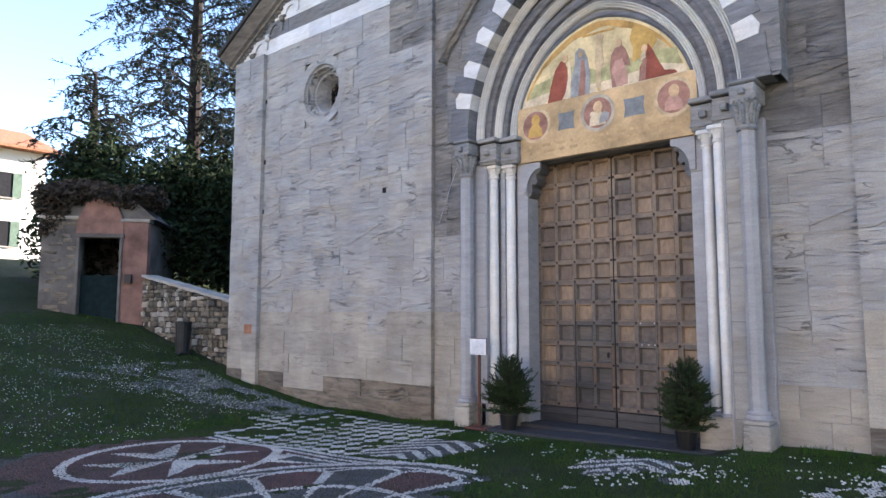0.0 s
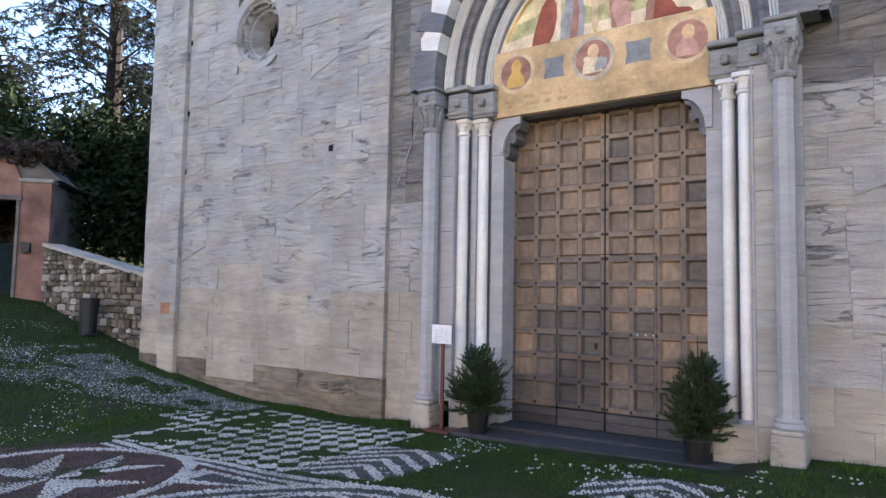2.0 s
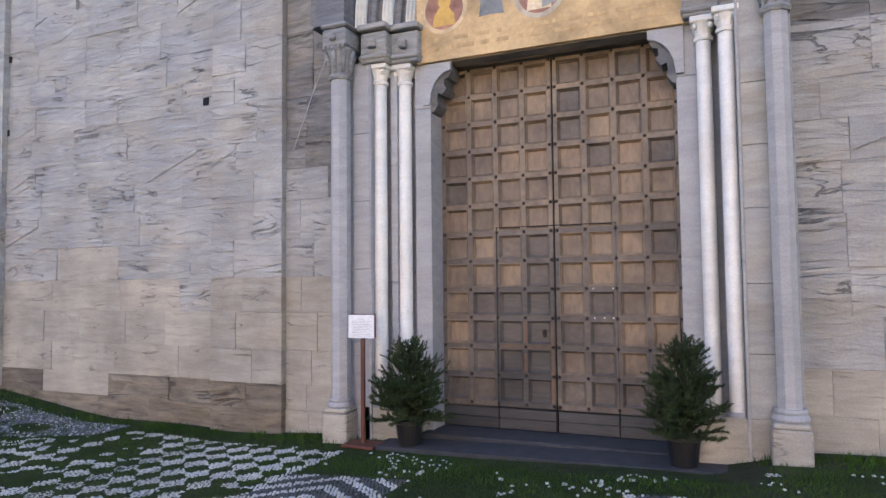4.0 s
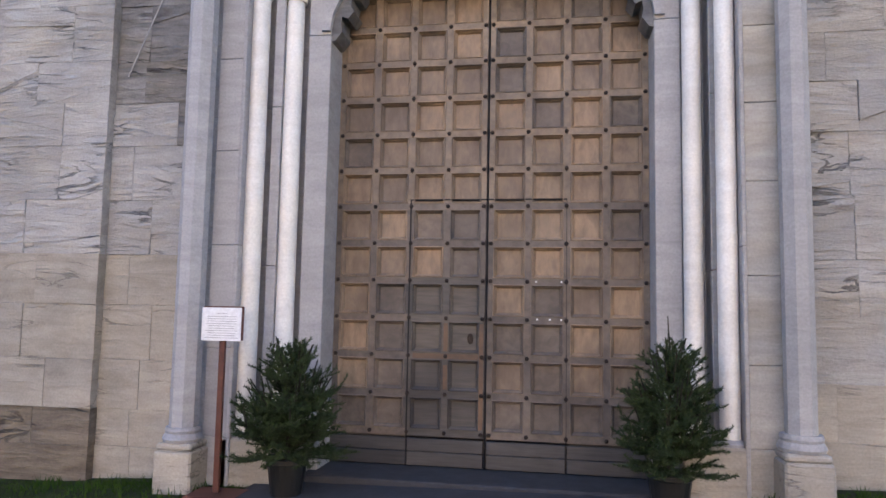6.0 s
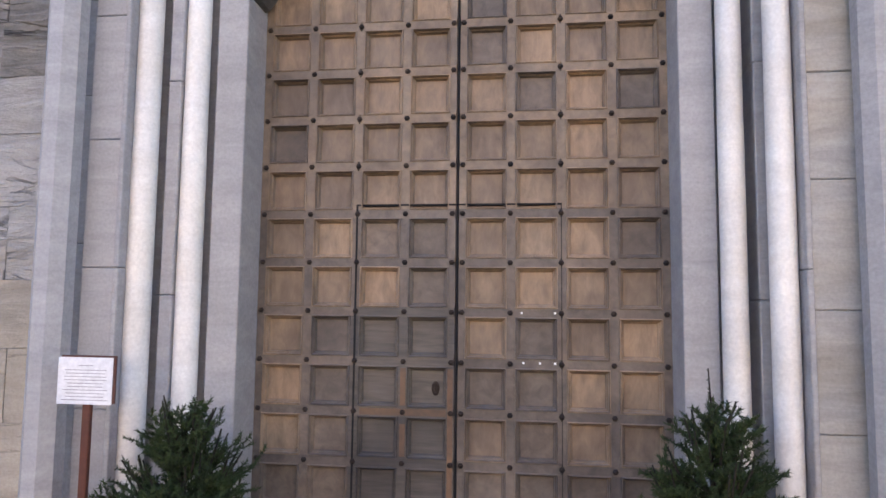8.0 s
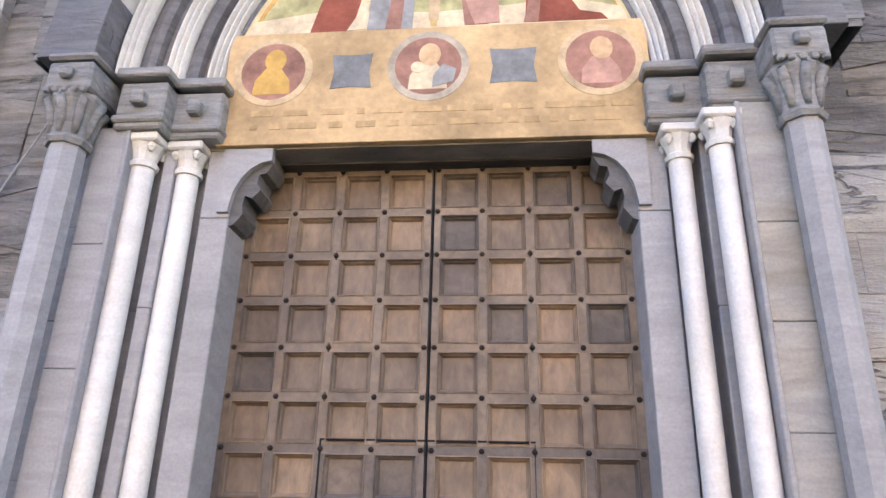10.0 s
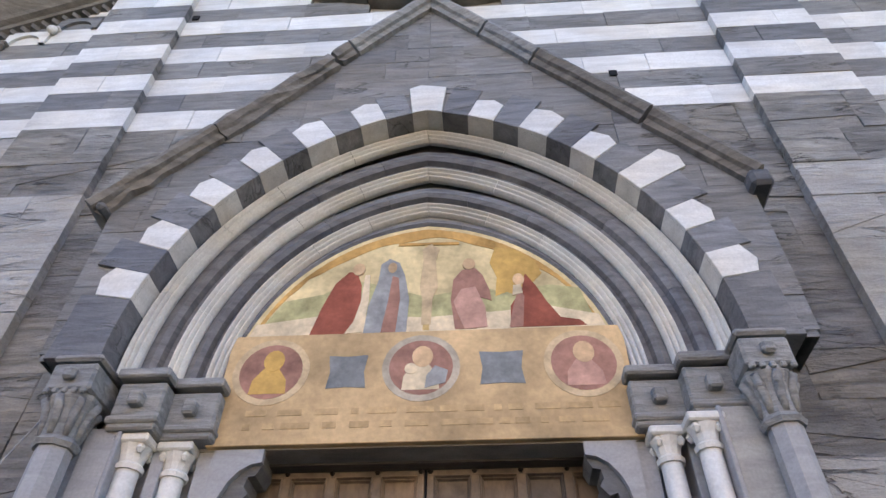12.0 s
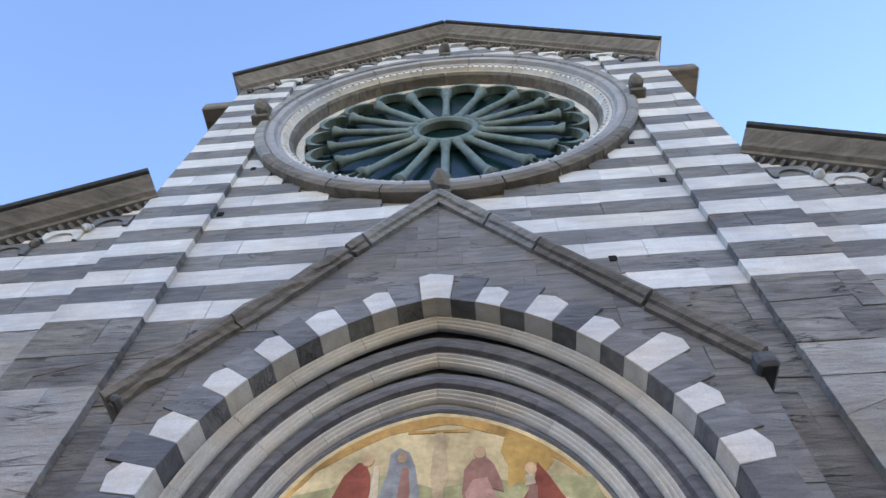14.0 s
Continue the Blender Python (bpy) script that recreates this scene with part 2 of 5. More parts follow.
FR_GREEN = painted("faded_green_fresco", (0.47, 0.43, 0.22), 0.35)
FR_MAROON = painted("maroon_fresco", (0.42, 0.22, 0.165), 0.3, 4)
FR_PALE = painted("pale_cream_fresco", (0.76, 0.62, 0.42))
FR_SLATE = painted("slate_blue_fresco", (0.25, 0.26, 0.26))
FR_CROSS = painted("dull_gold_fresco", (0.70, 0.48, 0.2))
FR_FLESH = painted("flesh_fresco", (0.68, 0.46, 0.27))
FR_LETTER = painted("faded_lettering", (0.58, 0.40, 0.21))


def grass_material():
    m, n, l, b = material("trodden_grass", 0.9)
    v = world_vec(n, l)
    big, mid, fine = noise_tex(n, l, v, 0.7, 5, 0.65), noise_tex(n, l, v, 6, 4), noise_tex(n, l, v, 60, 3)
    col = ramp(n, l, big, (0.35, (0.02, 0.032, 0.010)), (0.52, (0.03, 0.042, 0.014)), (0.66, (0.042, 0.042, 0.028)))
    col = mix(n, l, "MULTIPLY", 0.7, col, ramp(n, l, mid, (0.3, (0.5, 0.5, 0.45)), (0.7, (1.2, 1.2, 1.1))))
    col = mix(n, l, "MULTIPLY", 0.6, col, ramp(n, l, fine, (0.3, (0.45, 0.45, 0.4)), (0.7, (1.3, 1.3, 1.2))))
    l.new(col, b.inputs["Base Color"])
    bump(n, l, b, fine, 0.9, 0.03)
    return m


GRASS = grass_material()
BLADE = plain("grass_blades", (0.036, 0.078, 0.010), 0.85, 0, 0.4, 1.2)

# ---------------------------------------------------------------- mesh helpers
TAU = 2 * math.pi


def mesh_of(name, bm, mat):
    me = bpy.data.meshes.new(name)
    bmesh.ops.recalc_face_normals(bm, faces=bm.faces)
    bm.to_mesh(me)
    bm.free()
    me.materials.append(mat)
    return me


def part(name, bm, mat, parent=None, label="", kind=""):
    ob = new(name, mesh_of(name, bm, mat))
    if parent:
        ob.parent = parent
    return tagged(ob, label=label, kind=kind)


def raw(name, verts, faces, mat, parent=None, label="", kind=""):
    me = bpy.data.meshes.new(name)
    me.from_pydata(verts, [], faces)
    me.materials.append(mat)
    ob = new(name, me)
    if parent:
        ob.parent = parent
    return tagged(ob, label=label, kind=kind)


def thing(name, label, category, group="", kind="", at=None):
    ob = new(name)
    ob.empty_display_size = 0.1
    if at is not None:
        ob.matrix_world = at
    return tagged(ob, label, category, group, kind)


def smooth(ob):
    for p in ob.data.polygons:
        p.use_smooth = True
    return ob


def box(bm, x0, x1, y0, y1, z0, z1, bevel=0.0):
    r = bmesh.ops.create_cube(bm, size=1, matrix=Matrix.Translation(((x0 + x1) / 2, (y0 + y1) / 2, (z0 + z1) / 2)) @ Matrix.Diagonal((x1 - x0, y1 - y0, z1 - z0, 1)))
    if bevel:
        edges = list({e for v in r["verts"] for e in v.link_edges})
        bmesh.ops.bevel(bm, geom=edges, offset=bevel, segments=1, affect="EDGES")
    return bm


def boxes(*rows, bevel=0.0):
    bm = bmesh.new()
    for r in rows:
        box(bm, *r, bevel=bevel)
    return bm


def lathe(profile, n=16, centre=(0, 0), bm=None, turn=0.0, cap=True):
    """A solid of revolution from (radius, z) pairs."""
    bm = bm or bmesh.new()
    rings = []
    for r, z in profile:
        rings.append([bm.verts.new((centre[0] + r * math.cos(turn + TAU * k / n), centre[1] + r * math.sin(turn + TAU * k / n), z)) for k in range(n)])
    for a, b in zip(rings, rings[1:]):
        for k in range(n):
            bm.faces.new((a[k], a[(k + 1) % n], b[(k + 1) % n], b[k]))
    if cap:
        bm.faces.new(rings[0])
        bm.faces.new(rings[-1])
    return bm


def prism(poly, y0, y1, bm=None):
    """A polygon of (x, z) pulled from y0 to y1."""
    bm = bm or bmesh.new()
    a = [bm.verts.new((x, y0, z)) for x, z in poly]
    b = [bm.verts.new((x, y1, z)) for x, z in poly]
    n = len(poly)
    bm.faces.new(a)
    bm.faces.new(b)
    for k in range(n):
        bm.faces.new((a[k], a[(k + 1) % n], b[(k + 1) % n], b[k]))
    return bm


def tube(bm, points, radii, n=6):
    rings = []
    for k, p in enumerate(points):
        d = (Vector(points[min(k + 1, len(points) - 1)]) - Vector(points[max(k - 1, 0)])).normalized()
        side = d.cross(Vector((0.31, 0.87, 0.37))).normalized()
        up = side.cross(d)
        rings.append([bm.verts.new(Vector(p) + radii[k] * (side * math.cos(TAU * j / n) + up * math.sin(TAU * j / n))) for j in range(n)])
    for a, b in zip(rings, rings[1:]):
        for j in range(n):
            bm.faces.new((a[j], a[(j + 1) % n], b[(j + 1) % n], b[j]))
    bm.faces.new(rings[0])
    bm.faces.new(rings[-1])
    return bm


rng = random.Random(7)


def clip_poly(poly, a, b, c):
    """Keeps the side a*x + b*z <= c."""
    out = []
    for k, p in enumerate(poly):
        q = poly[(k + 1) % len(poly)]
        dp, dq = a * p[0] + b * p[1] - c, a * q[0] + b * q[1] - c
        if dp <= 0:
            out.append(p)
        if dp * dq < 0:
            t = dp / (dp - dq)
            out.append((p[0] + t * (q[0] - p[0]), p[1] + t * (q[1] - p[1])))
    return out


def block(parent, poly, y, depth, mat, name="stone_block", rough=0.005, edge=0.003, split=False):
    """One dressed stone with worn edges: its face at y, its body behind. split: a face broken along its strata."""
    if split and len(poly) >= 3 and area_of(poly) > 0.12 and rng.random() < 0.8:
        pieces, rest = [], poly
        k = math.tan(radians(rng.uniform(-16, 24)))
        lo, hi = min(p[1] - k * p[0] for p in poly), max(p[1] - k * p[0] for p in poly)
        for f in sorted(rng.uniform(0.12, 0.88) for _ in range(rng.randint(1, 3))):
            c = lo + (hi - lo) * f
            pieces.append(clip_poly(rest, -k, 1.0, c))
            rest = clip_poly(rest, k, -1.0, -c)
        pieces.append(rest)
        verts, faces = [], []
        for p in pieces:
            if len(p) >= 3 and area_of(p) > 0.002:
                solid(p, y + rng.uniform(-0.009, 0.006), depth, rough * 0.6, 0.003, verts, faces)
        return raw(name, verts, faces, mat, parent)
    verts, faces = [], []
    if len(poly) >= 3:
        solid(poly, y, depth, rough, edge, verts, faces)
        return raw(name, verts, faces, mat, parent)


def solid(poly, y, depth, rough, edge, verts, faces):
    """Adds a stone body with eased edges to verts and faces."""
    start = len(verts)
    cx, cz = sum(p[0] for p in poly) / len(poly), sum(p[1] for p in poly) / len(poly)
    n = len(poly)
    lean = (rng.uniform(-rough, rough), rng.uniform(-rough, rough), rng.uniform(-rough, rough))
    for shrink, yy in ((edge, -0.0), (0.001, edge * 0.9), (0.001, depth)):
        for x, z in poly:
            dx, dz = cx - x, cz - z
            d = max(1e-4, math.hypot(dx, dz))
            verts.append((x + dx / d * shrink * 1.3, y + yy + (lean[0] + lean[1] * (x - cx) + lean[2] * (z - cz) if yy < depth else 0), z + dz / d * shrink * 1.3))
    faces.append(tuple(range(start, start + n)))
    for r in (0, 1):
        for k in range(n):
            faces.append(tuple(start + i for i in (r * n + k, r * n + n + k, r * n + n + (k + 1) % n, r * n + (k + 1) % n)))


def area_of(poly):
    return 0.5 * abs(sum(p[0] * q[1] - q[0] * p[1] for p, q in zip(poly, poly[1:] + poly[:1])))


def lay(parent, x0, x1, courses, y, pick, lengths, cut=(), holes=(), skip=None, rough=0.006, depth=0.05, split=False):
    """Lays stones in courses (z0, z1). cut: half planes that bound the wall; holes: (x, z, radius)."""
    for z0, z1 in courses:
        x = x0
        first = True
        while x < x1 - 0.02:
            w = rng.uniform(*lengths) * (rng.uniform(0.45, 0.9) if first else 1)
            first = False
            e = x1 if x1 - (x + w) < lengths[0] * 0.5 else x + w
            spans = [(x, e)]
            for hx, hz, hr in holes:
                d = min(abs(hz - z0), abs(hz - z1)) if not z0 < hz < z1 else 0
                if d < hr:
                    half = math.sqrt(hr * hr - d * d)
                    spans = [s for a, b in spans for s in ((a, min(b, hx - half)), (max(a, hx + half), b)) if s[1] - s[0] > 0.03]
            for a, b in spans:
                poly = [(a, z0), (b, z0), (b, z1), (a, z1)]
                for c in cut:
                    poly = clip_poly(poly, *c) if poly else poly
                if len(poly) >= 3 and area_of(poly) > 0.004 and not (skip and skip(sum(p[0] for p in poly) / len(poly), sum(p[1] for p in poly) / len(poly))):
                    mat = pick((a + b) / 2, (z0 + z1) / 2)
                    block(parent, poly, y, depth, mat, rough=rough, split=mat in (WALL, MIDWALL) and split)
            x = e


# ---------------------------------------------------------------- ground
def ground_z(x, y):
    base = max(-0.17, min(0.06, 0.045 * x))
    if x > 0 and y > -2.5:
        base += (max(base, min(0.12, 0.052 * x)) - base) * min(1.0, (y + 2.5) / 1.0)
    if abs(x) < 1.95 and y > -1.2:
        near = min(1.0, (1.95 - abs(x)) / 0.25) * min(1.0, (y + 1.2) / 0.5)
        base = base + (min(base, -0.05 + 0.02 * x) - base) * near
    r = max(0.0, -x - 6.0)
    rise = 0.10 * r + 0.008 * r * r if r < 14 else 0.10 * 14 + 0.008 * 196 + 0.12 * (r - 14)
    return base + min(rise, 5.0)


def build_ground():
    xs = [-400, -120, -60, -40] + [-30 + 0.5 * k for k in range(0, 95)] + [20, 40, 120, 400]
    ys = [-400, -120, -40, -20] + [-14 + 0.5 * k for k in range(0, 75)] + [30, 60, 120, 400]
    verts, faces = [], []
    for y in ys:
        for x in xs:
            verts.append((x, y, ground_z(x, y) + 0.03 * (noise.noise((x * 0.7, y * 0.7, 0))) * (abs(x) < 30 and abs(y) < 30)))
    w = len(xs)
    for j in range(len(ys) - 1):
        for i in range(w - 1):
            faces.append((j * w + i, j * w + i + 1, (j + 1) * w + i + 1, (j + 1) * w + i))
    ob = raw("ground", verts, faces, GRASS)
    smooth(ob)
    return tagged(ob, "trodden green lawn rising beside the church", "ground", kind="structure")


ground = build_ground()


def gz(x, y):
    return ground_z(x, y) + 0.03 * noise.noise((x * 0.7, y * 0.7, 0))


# ---------------------------------------------------------------- facade walls
BAND0, BAND_H = 7.57, 0.330
AISLE_X, NAVE_X, LES_X = 9.4, 4.24, 3.17
AISLE_EAVE, AISLE_SLOPE = 7.86, 0.55
NAVE_EAVE, NAVE_SLOPE = 15.59, 0.727
NAVE_TOP = NAVE_EAVE + NAVE_SLOPE * NAVE_X
ROSE_Z, ROSE_R = 13.3, 3.3
OCULUS = (-6.33, 6.30)


def sliced_wall(name, x0, x1, z0, top, y0, y1, holes, label, step=0.1):
    """The body of a wall, with round or square openings through it. holes: functions x -> (low, high) or None."""
    bm = bmesh.new()
    n = round((x1 - x0) / step)
    for k in range(n):
        a, b = x0 + (x1 - x0) * k / n, x0 + (x1 - x0) * (k + 1) / n
        xm = (a + b) / 2
        spans = [(z0, top(xm))]
        for h in holes:
            r = h(xm)
            if r:
                spans = [s for lo, hi in spans for s in ((lo, min(hi, r[0])), (max(lo, r[1]), hi)) if s[1] - s[0] > 0.01]
        for lo, hi in spans:
            box(bm, a, b, y0, y1, lo, hi)
    return tagged(part(name, bm, MORTAR), label, "wall", kind="structure")


def round_hole(cx, cz, r):
    return lambda x: (cz - math.sqrt(r * r - (x - cx) ** 2), cz + math.sqrt(r * r - (x - cx) ** 2)) if abs(x - cx) < r else None


def aisle_top(x):
    return AISLE_EAVE + AISLE_SLOPE * (AISLE_X - abs(x))


def nave_top(x):
    return NAVE_EAVE + NAVE_SLOPE * (NAVE_X - abs(x))


door_hole = lambda x: (-1.0, 4.0) if abs(x) < 1.9 else None
wall_nave = sliced_wall("wall_nave", -NAVE_X, NAVE_X, -0.6, nave_top, 0.05, 0.7, (round_hole(0, ROSE_Z, 2.86), door_hole), "striped marble and grey stone gabled nave front")
wall_aisle_1 = sliced_wall("wall_aisle_1", -AISLE_X, -NAVE_X, -0.6, aisle_top, 0.05, 0.7, (round_hole(*OCULUS, 0.5),), "grey sandstone side front with a round window")
wall_aisle_2 = sliced_wall("wall_aisle_2", NAVE_X, AISLE_X, -0.6, aisle_top, 0.05, 0.7, (), "grey sandstone side front of the church")

body = boxes((-AISLE_X, -AISLE_X + 0.6, 0.7, 32, -0.5, AISLE_EAVE), (AISLE_X - 0.6, AISLE_X, 0.7, 32, -0.5, AISLE_EAVE), (-NAVE_X, -NAVE_X + 0.6, 0.7, 32, 8, NAVE_EAVE), (NAVE_X - 0.6, NAVE_X, 0.7, 32, 8, NAVE_EAVE), (-AISLE_X, AISLE_X, 31.4, 32, -0.5, AISLE_EAVE), (-NAVE_X, NAVE_X, 31.4, 32, AISLE_EAVE, NAVE_EAVE + 2))
tagged(part("wall_sides", body, WALL), "plain grey stone side walls of the church", "wall", kind="structure")

WALL_CUT = [(AISLE_SLOPE, 1.0, AISLE_EAVE + AISLE_SLOPE * AISLE_X), (-AISLE_SLOPE, 1.0, AISLE_EAVE + AISLE_SLOPE * AISLE_X)]
NAVE_CUT = [(NAVE_SLOPE, 1.0, NAVE_TOP), (-NAVE_SLOPE, 1.0, NAVE_TOP)]


def courses_between(z0, z1, lo, hi, seed):
    r = random.Random(seed)
    out, z = [], z0
    while z < z1 - 0.02:
        h = r.uniform(lo, hi)
        e = z1 if z1 - (z + h) < lo * 0.6 else z + h
        out.append((z, e))
        z = e
    return out


COURSES = [(-0.5, 0.12), (0.12, 0.42)] + courses_between(0.42, BAND0, 0.36, 0.52, 3)
BANDS = [(BAND0 + BAND_H * k, BAND0 + BAND_H * (k + 1)) for k in range(36)]


def lower_stone(x, z):
    if z < 0.42:
        return RUBBLE if z < 0.12 or rng.random() < 0.7 else WARM
    return WARM if z < 1.75 + 0.35 * math.sin(x * 1.7) else WALL


# Above 6.4 the strips' dimness, seen from below, is put into the colour.
def strip_stone(x, z):
    return MIDWALL if z > 6.4 else lower_stone(x, z)


def band_stone(x, z):
    return MARBLE if int((z - BAND0) / BAND_H + 1e-6) % 2 == 0 else BAND


GABLE_HALF, GABLE_LOW, GABLE_TOP = 2.58, 5.9, 9.1


def inside_porch(x, z):
    if z < 4.45:
        return abs(x) < 2.28
    return abs(x) < 2.3 and z < GABLE_LOW or z < GABLE_TOP - 0.25 - (GABLE_TOP - GABLE_LOW) / GABLE_HALF * abs(x)


def deep_inside(x, z):
    return inside_porch(x * 1.25, z + 0.7) and z < 8.2


LES_Y = -0.085
# ---- the porch of the main door
SPRING = 4.45


def ogive(a, c, n=24):
    """Points and outward normals of a pointed arch with half span a; its centres lie c beyond the axis."""
    r = a + c
    top = math.acos(c / r)
    left = [(c - r * math.cos(top * k / n), SPRING + r * math.sin(top * k / n), -math.cos(top * k / n), math.sin(top * k / n)) for k in range(n + 1)]
    return left + [(-x, z, -nx, nz) for x, z, nx, nz in left[-2::-1]]


def sweep(path, profile, bm=None):
    """Pulls an open profile of (outward, y) along an arch."""
    bm = bm or bmesh.new()
    rows = [[bm.verts.new((x + nx * o, y, z + nz * o)) for o, y in profile] for x, z, nx, nz in path]
    for a, b in zip(rows, rows[1:]):
        for k in range(len(profile) - 1):
            bm.faces.new((a[k], a[k + 1], b[k + 1], b[k]))
    bm.faces.new(rows[0])
    bm.faces.new(rows[-1])
    return bm


portal = thing("portal", "tall pointed stone portal with stepped white columns and striped arch", "portal")
ARCH_C = 0.5


def rolls(width, y0, y1, count):
    """A profile of round mouldings side by side, closed at the back."""
    out = [(0.004, y1 + 0.05)]
    for k in range(count):
        o0, o1 = width * k / count, width * (k + 1) / count
        yy0, yy1 = y1 + (y0 - y1) * k / count, y1 + (y0 - y1) * (k + 1) / count
        for j in range(8):
            s = j / 7
            out.append((o0 + (o1 - o0) * s, yy0 + (yy1 - yy0) * s + 0.012 - 0.036 * math.sin(math.pi * s)))
    out.append((width, y0 + 0.1))
    return out


def archivolt(name, a, c, profile, mat, stones, label):
    ring = thing(name, "", "")
    ring.parent = portal
    path = ogive(a, c, 24)
    m = len(path) - 1
    for k in range(stones):
        i0, i1 = round(m * k / stones), round(m * (k + 1) / stones)
        seg = [tuple(p) for p in path[i0:i1 + 1]]
        (x, z, nx, nz), (x2, z2, _, _) = seg[0], seg[1]
        seg[0] = (x + (x2 - x) * 0.03, z + (z2 - z) * 0.03, nx, nz)
        part("arch_stone", sweep(seg, profile), mat, ring)
    return ring


# spans of the three white orders: half width at the spring, y of the face
ORDERS = [(1.985, -0.18), (1.70, -0.07), (1.44, 0.0)]
CROWNS = [6.955, 6.545, 6.15]


def centre_for(a, crown):
    h = crown - SPRING
    return (h * h - a * a) / (2 * a)


for (a, y), crown in zip(ORDERS, CROWNS):
    archivolt("white_archivolt", a, centre_for(a, crown), rolls(0.105, y - 0.03, y + 0.02, 3), CREAM, 10, "")
GREYS = [(1.80, -0.11, 0.22, 6.66), (1.54, -0.02, 0.2, 6.27), (1.35, 0.03, 0.13, 5.98)]
for a, y, w, crown in GREYS:
    archivolt("grey_archivolt", a, centre_for(a, crown), [(0, y + 0.16), (0, y + 0.06), (w * 0.3, y + 0.055), (w * 0.36, y + 0.0), (w * 0.55, y - 0.02), (w * 0.8, y + 0.005), (w, y + 0.01), (w + 0.03, y + 0.1)], ARCH_GREY, 9, "")

# striped ring of wedge stones
VA, VCROWN = 2.10, 7.08
VC = centre_for(VA, VCROWN)
ring = thing("arch_ring", "", "")
ring.parent = portal
FRONT = -0.42
path = ogive(VA, VC, 104)
NV = 27
bounds = [0] + [round((len(path) - 1) * (0.5 + (k / NV - 0.5) * 0.938)) for k in range(1, NV)] + [len(path) - 1]
vr = random.Random(11)
for k in range(NV):
    white = k % 2 == 1
    key = k == NV // 2
    seg = path[bounds[k]:bounds[k + 1] + 1]
    grow = vr.uniform(0.25, 0.31) if white else vr.uniform(0.34, 0.46)
    if key:
        grow = 0.42
    elif k == 21:
        grow = 0.48
    inner = [(x, z) for x, z, _, _ in seg]
    xa, za, na, ma = seg[0]
    xb, zb, nb, mb = seg[-1]
    xm, zm, nm, mm = seg[len(seg) // 2]
    peak = grow + (0.015 if key else 0.05 if white else -0.02)
    poly = inner + [(xb + nb * grow, zb + mb * grow), (xm + nm * peak, zm + mm * peak), (xa + na * grow, za + ma * grow)]
    if key:
        poly = [(x * 0.7 if z > zm + 0.2 else x, z) for x, z in poly]
    block(ring, poly, FRONT - (0.004 if white else 0.0), 0.32, MARBLE if white else VOUSSOIR, "wedge_stone", 0.004, 0.006)

# gable wall of the porch
bm = bmesh.new()
slope = (GABLE_TOP - GABLE_LOW) / GABLE_HALF
outline = []
for x, z, nx, nz in path:
    t = (GABLE_HALF - 0.05 - abs(x)) / max(1e-4, abs(nx)) if abs(nx) > 1e-4 else 9
    den = nz + slope * abs(nx)
    t2 = (GABLE_TOP - slope * abs(x) - z) / den if den > 1e-4 else 9
    t = min(t, t2)
    outline.append((x + nx * t, z + nz * t))
front = [[bm.verts.new((x, FRONT + 0.03, z)) for x, z, _, _ in path], [bm.verts.new((x, FRONT + 0.03, z)) for x, z in outline]]
back = [[bm.verts.new((x, 0.06, z)) for x, z, _, _ in path], [bm.verts.new((x, 0.06, z)) for x, z in outline]]
for k in range(len(path) - 1):
    bm.faces.new((front[0][k], front[0][k + 1], front[1][k + 1], front[1][k]))
    bm.faces.new((front[1][k], front[1][k + 1], back[1][k + 1], back[1][k]))
gable_wall = part("gable_wall", bm, BAND, portal)
for side in (-1, 1):
    x0, x1 = (-GABLE_HALF + 0.03, 0.0) if side < 0 else (0.0, GABLE_HALF - 0.03)
    lay(gable_wall, x0, x1, courses_between(4.5, GABLE_TOP, 0.24, 0.34, 12), FRONT + 0.022, lambda x, z: BAND, (0.4, 0.8), [(slope, 1.0, GABLE_TOP), (-slope, 1.0, GABLE_TOP)], ((-side * VC, SPRING, VA + VC + 0.12),), rough=0.004, depth=0.03)

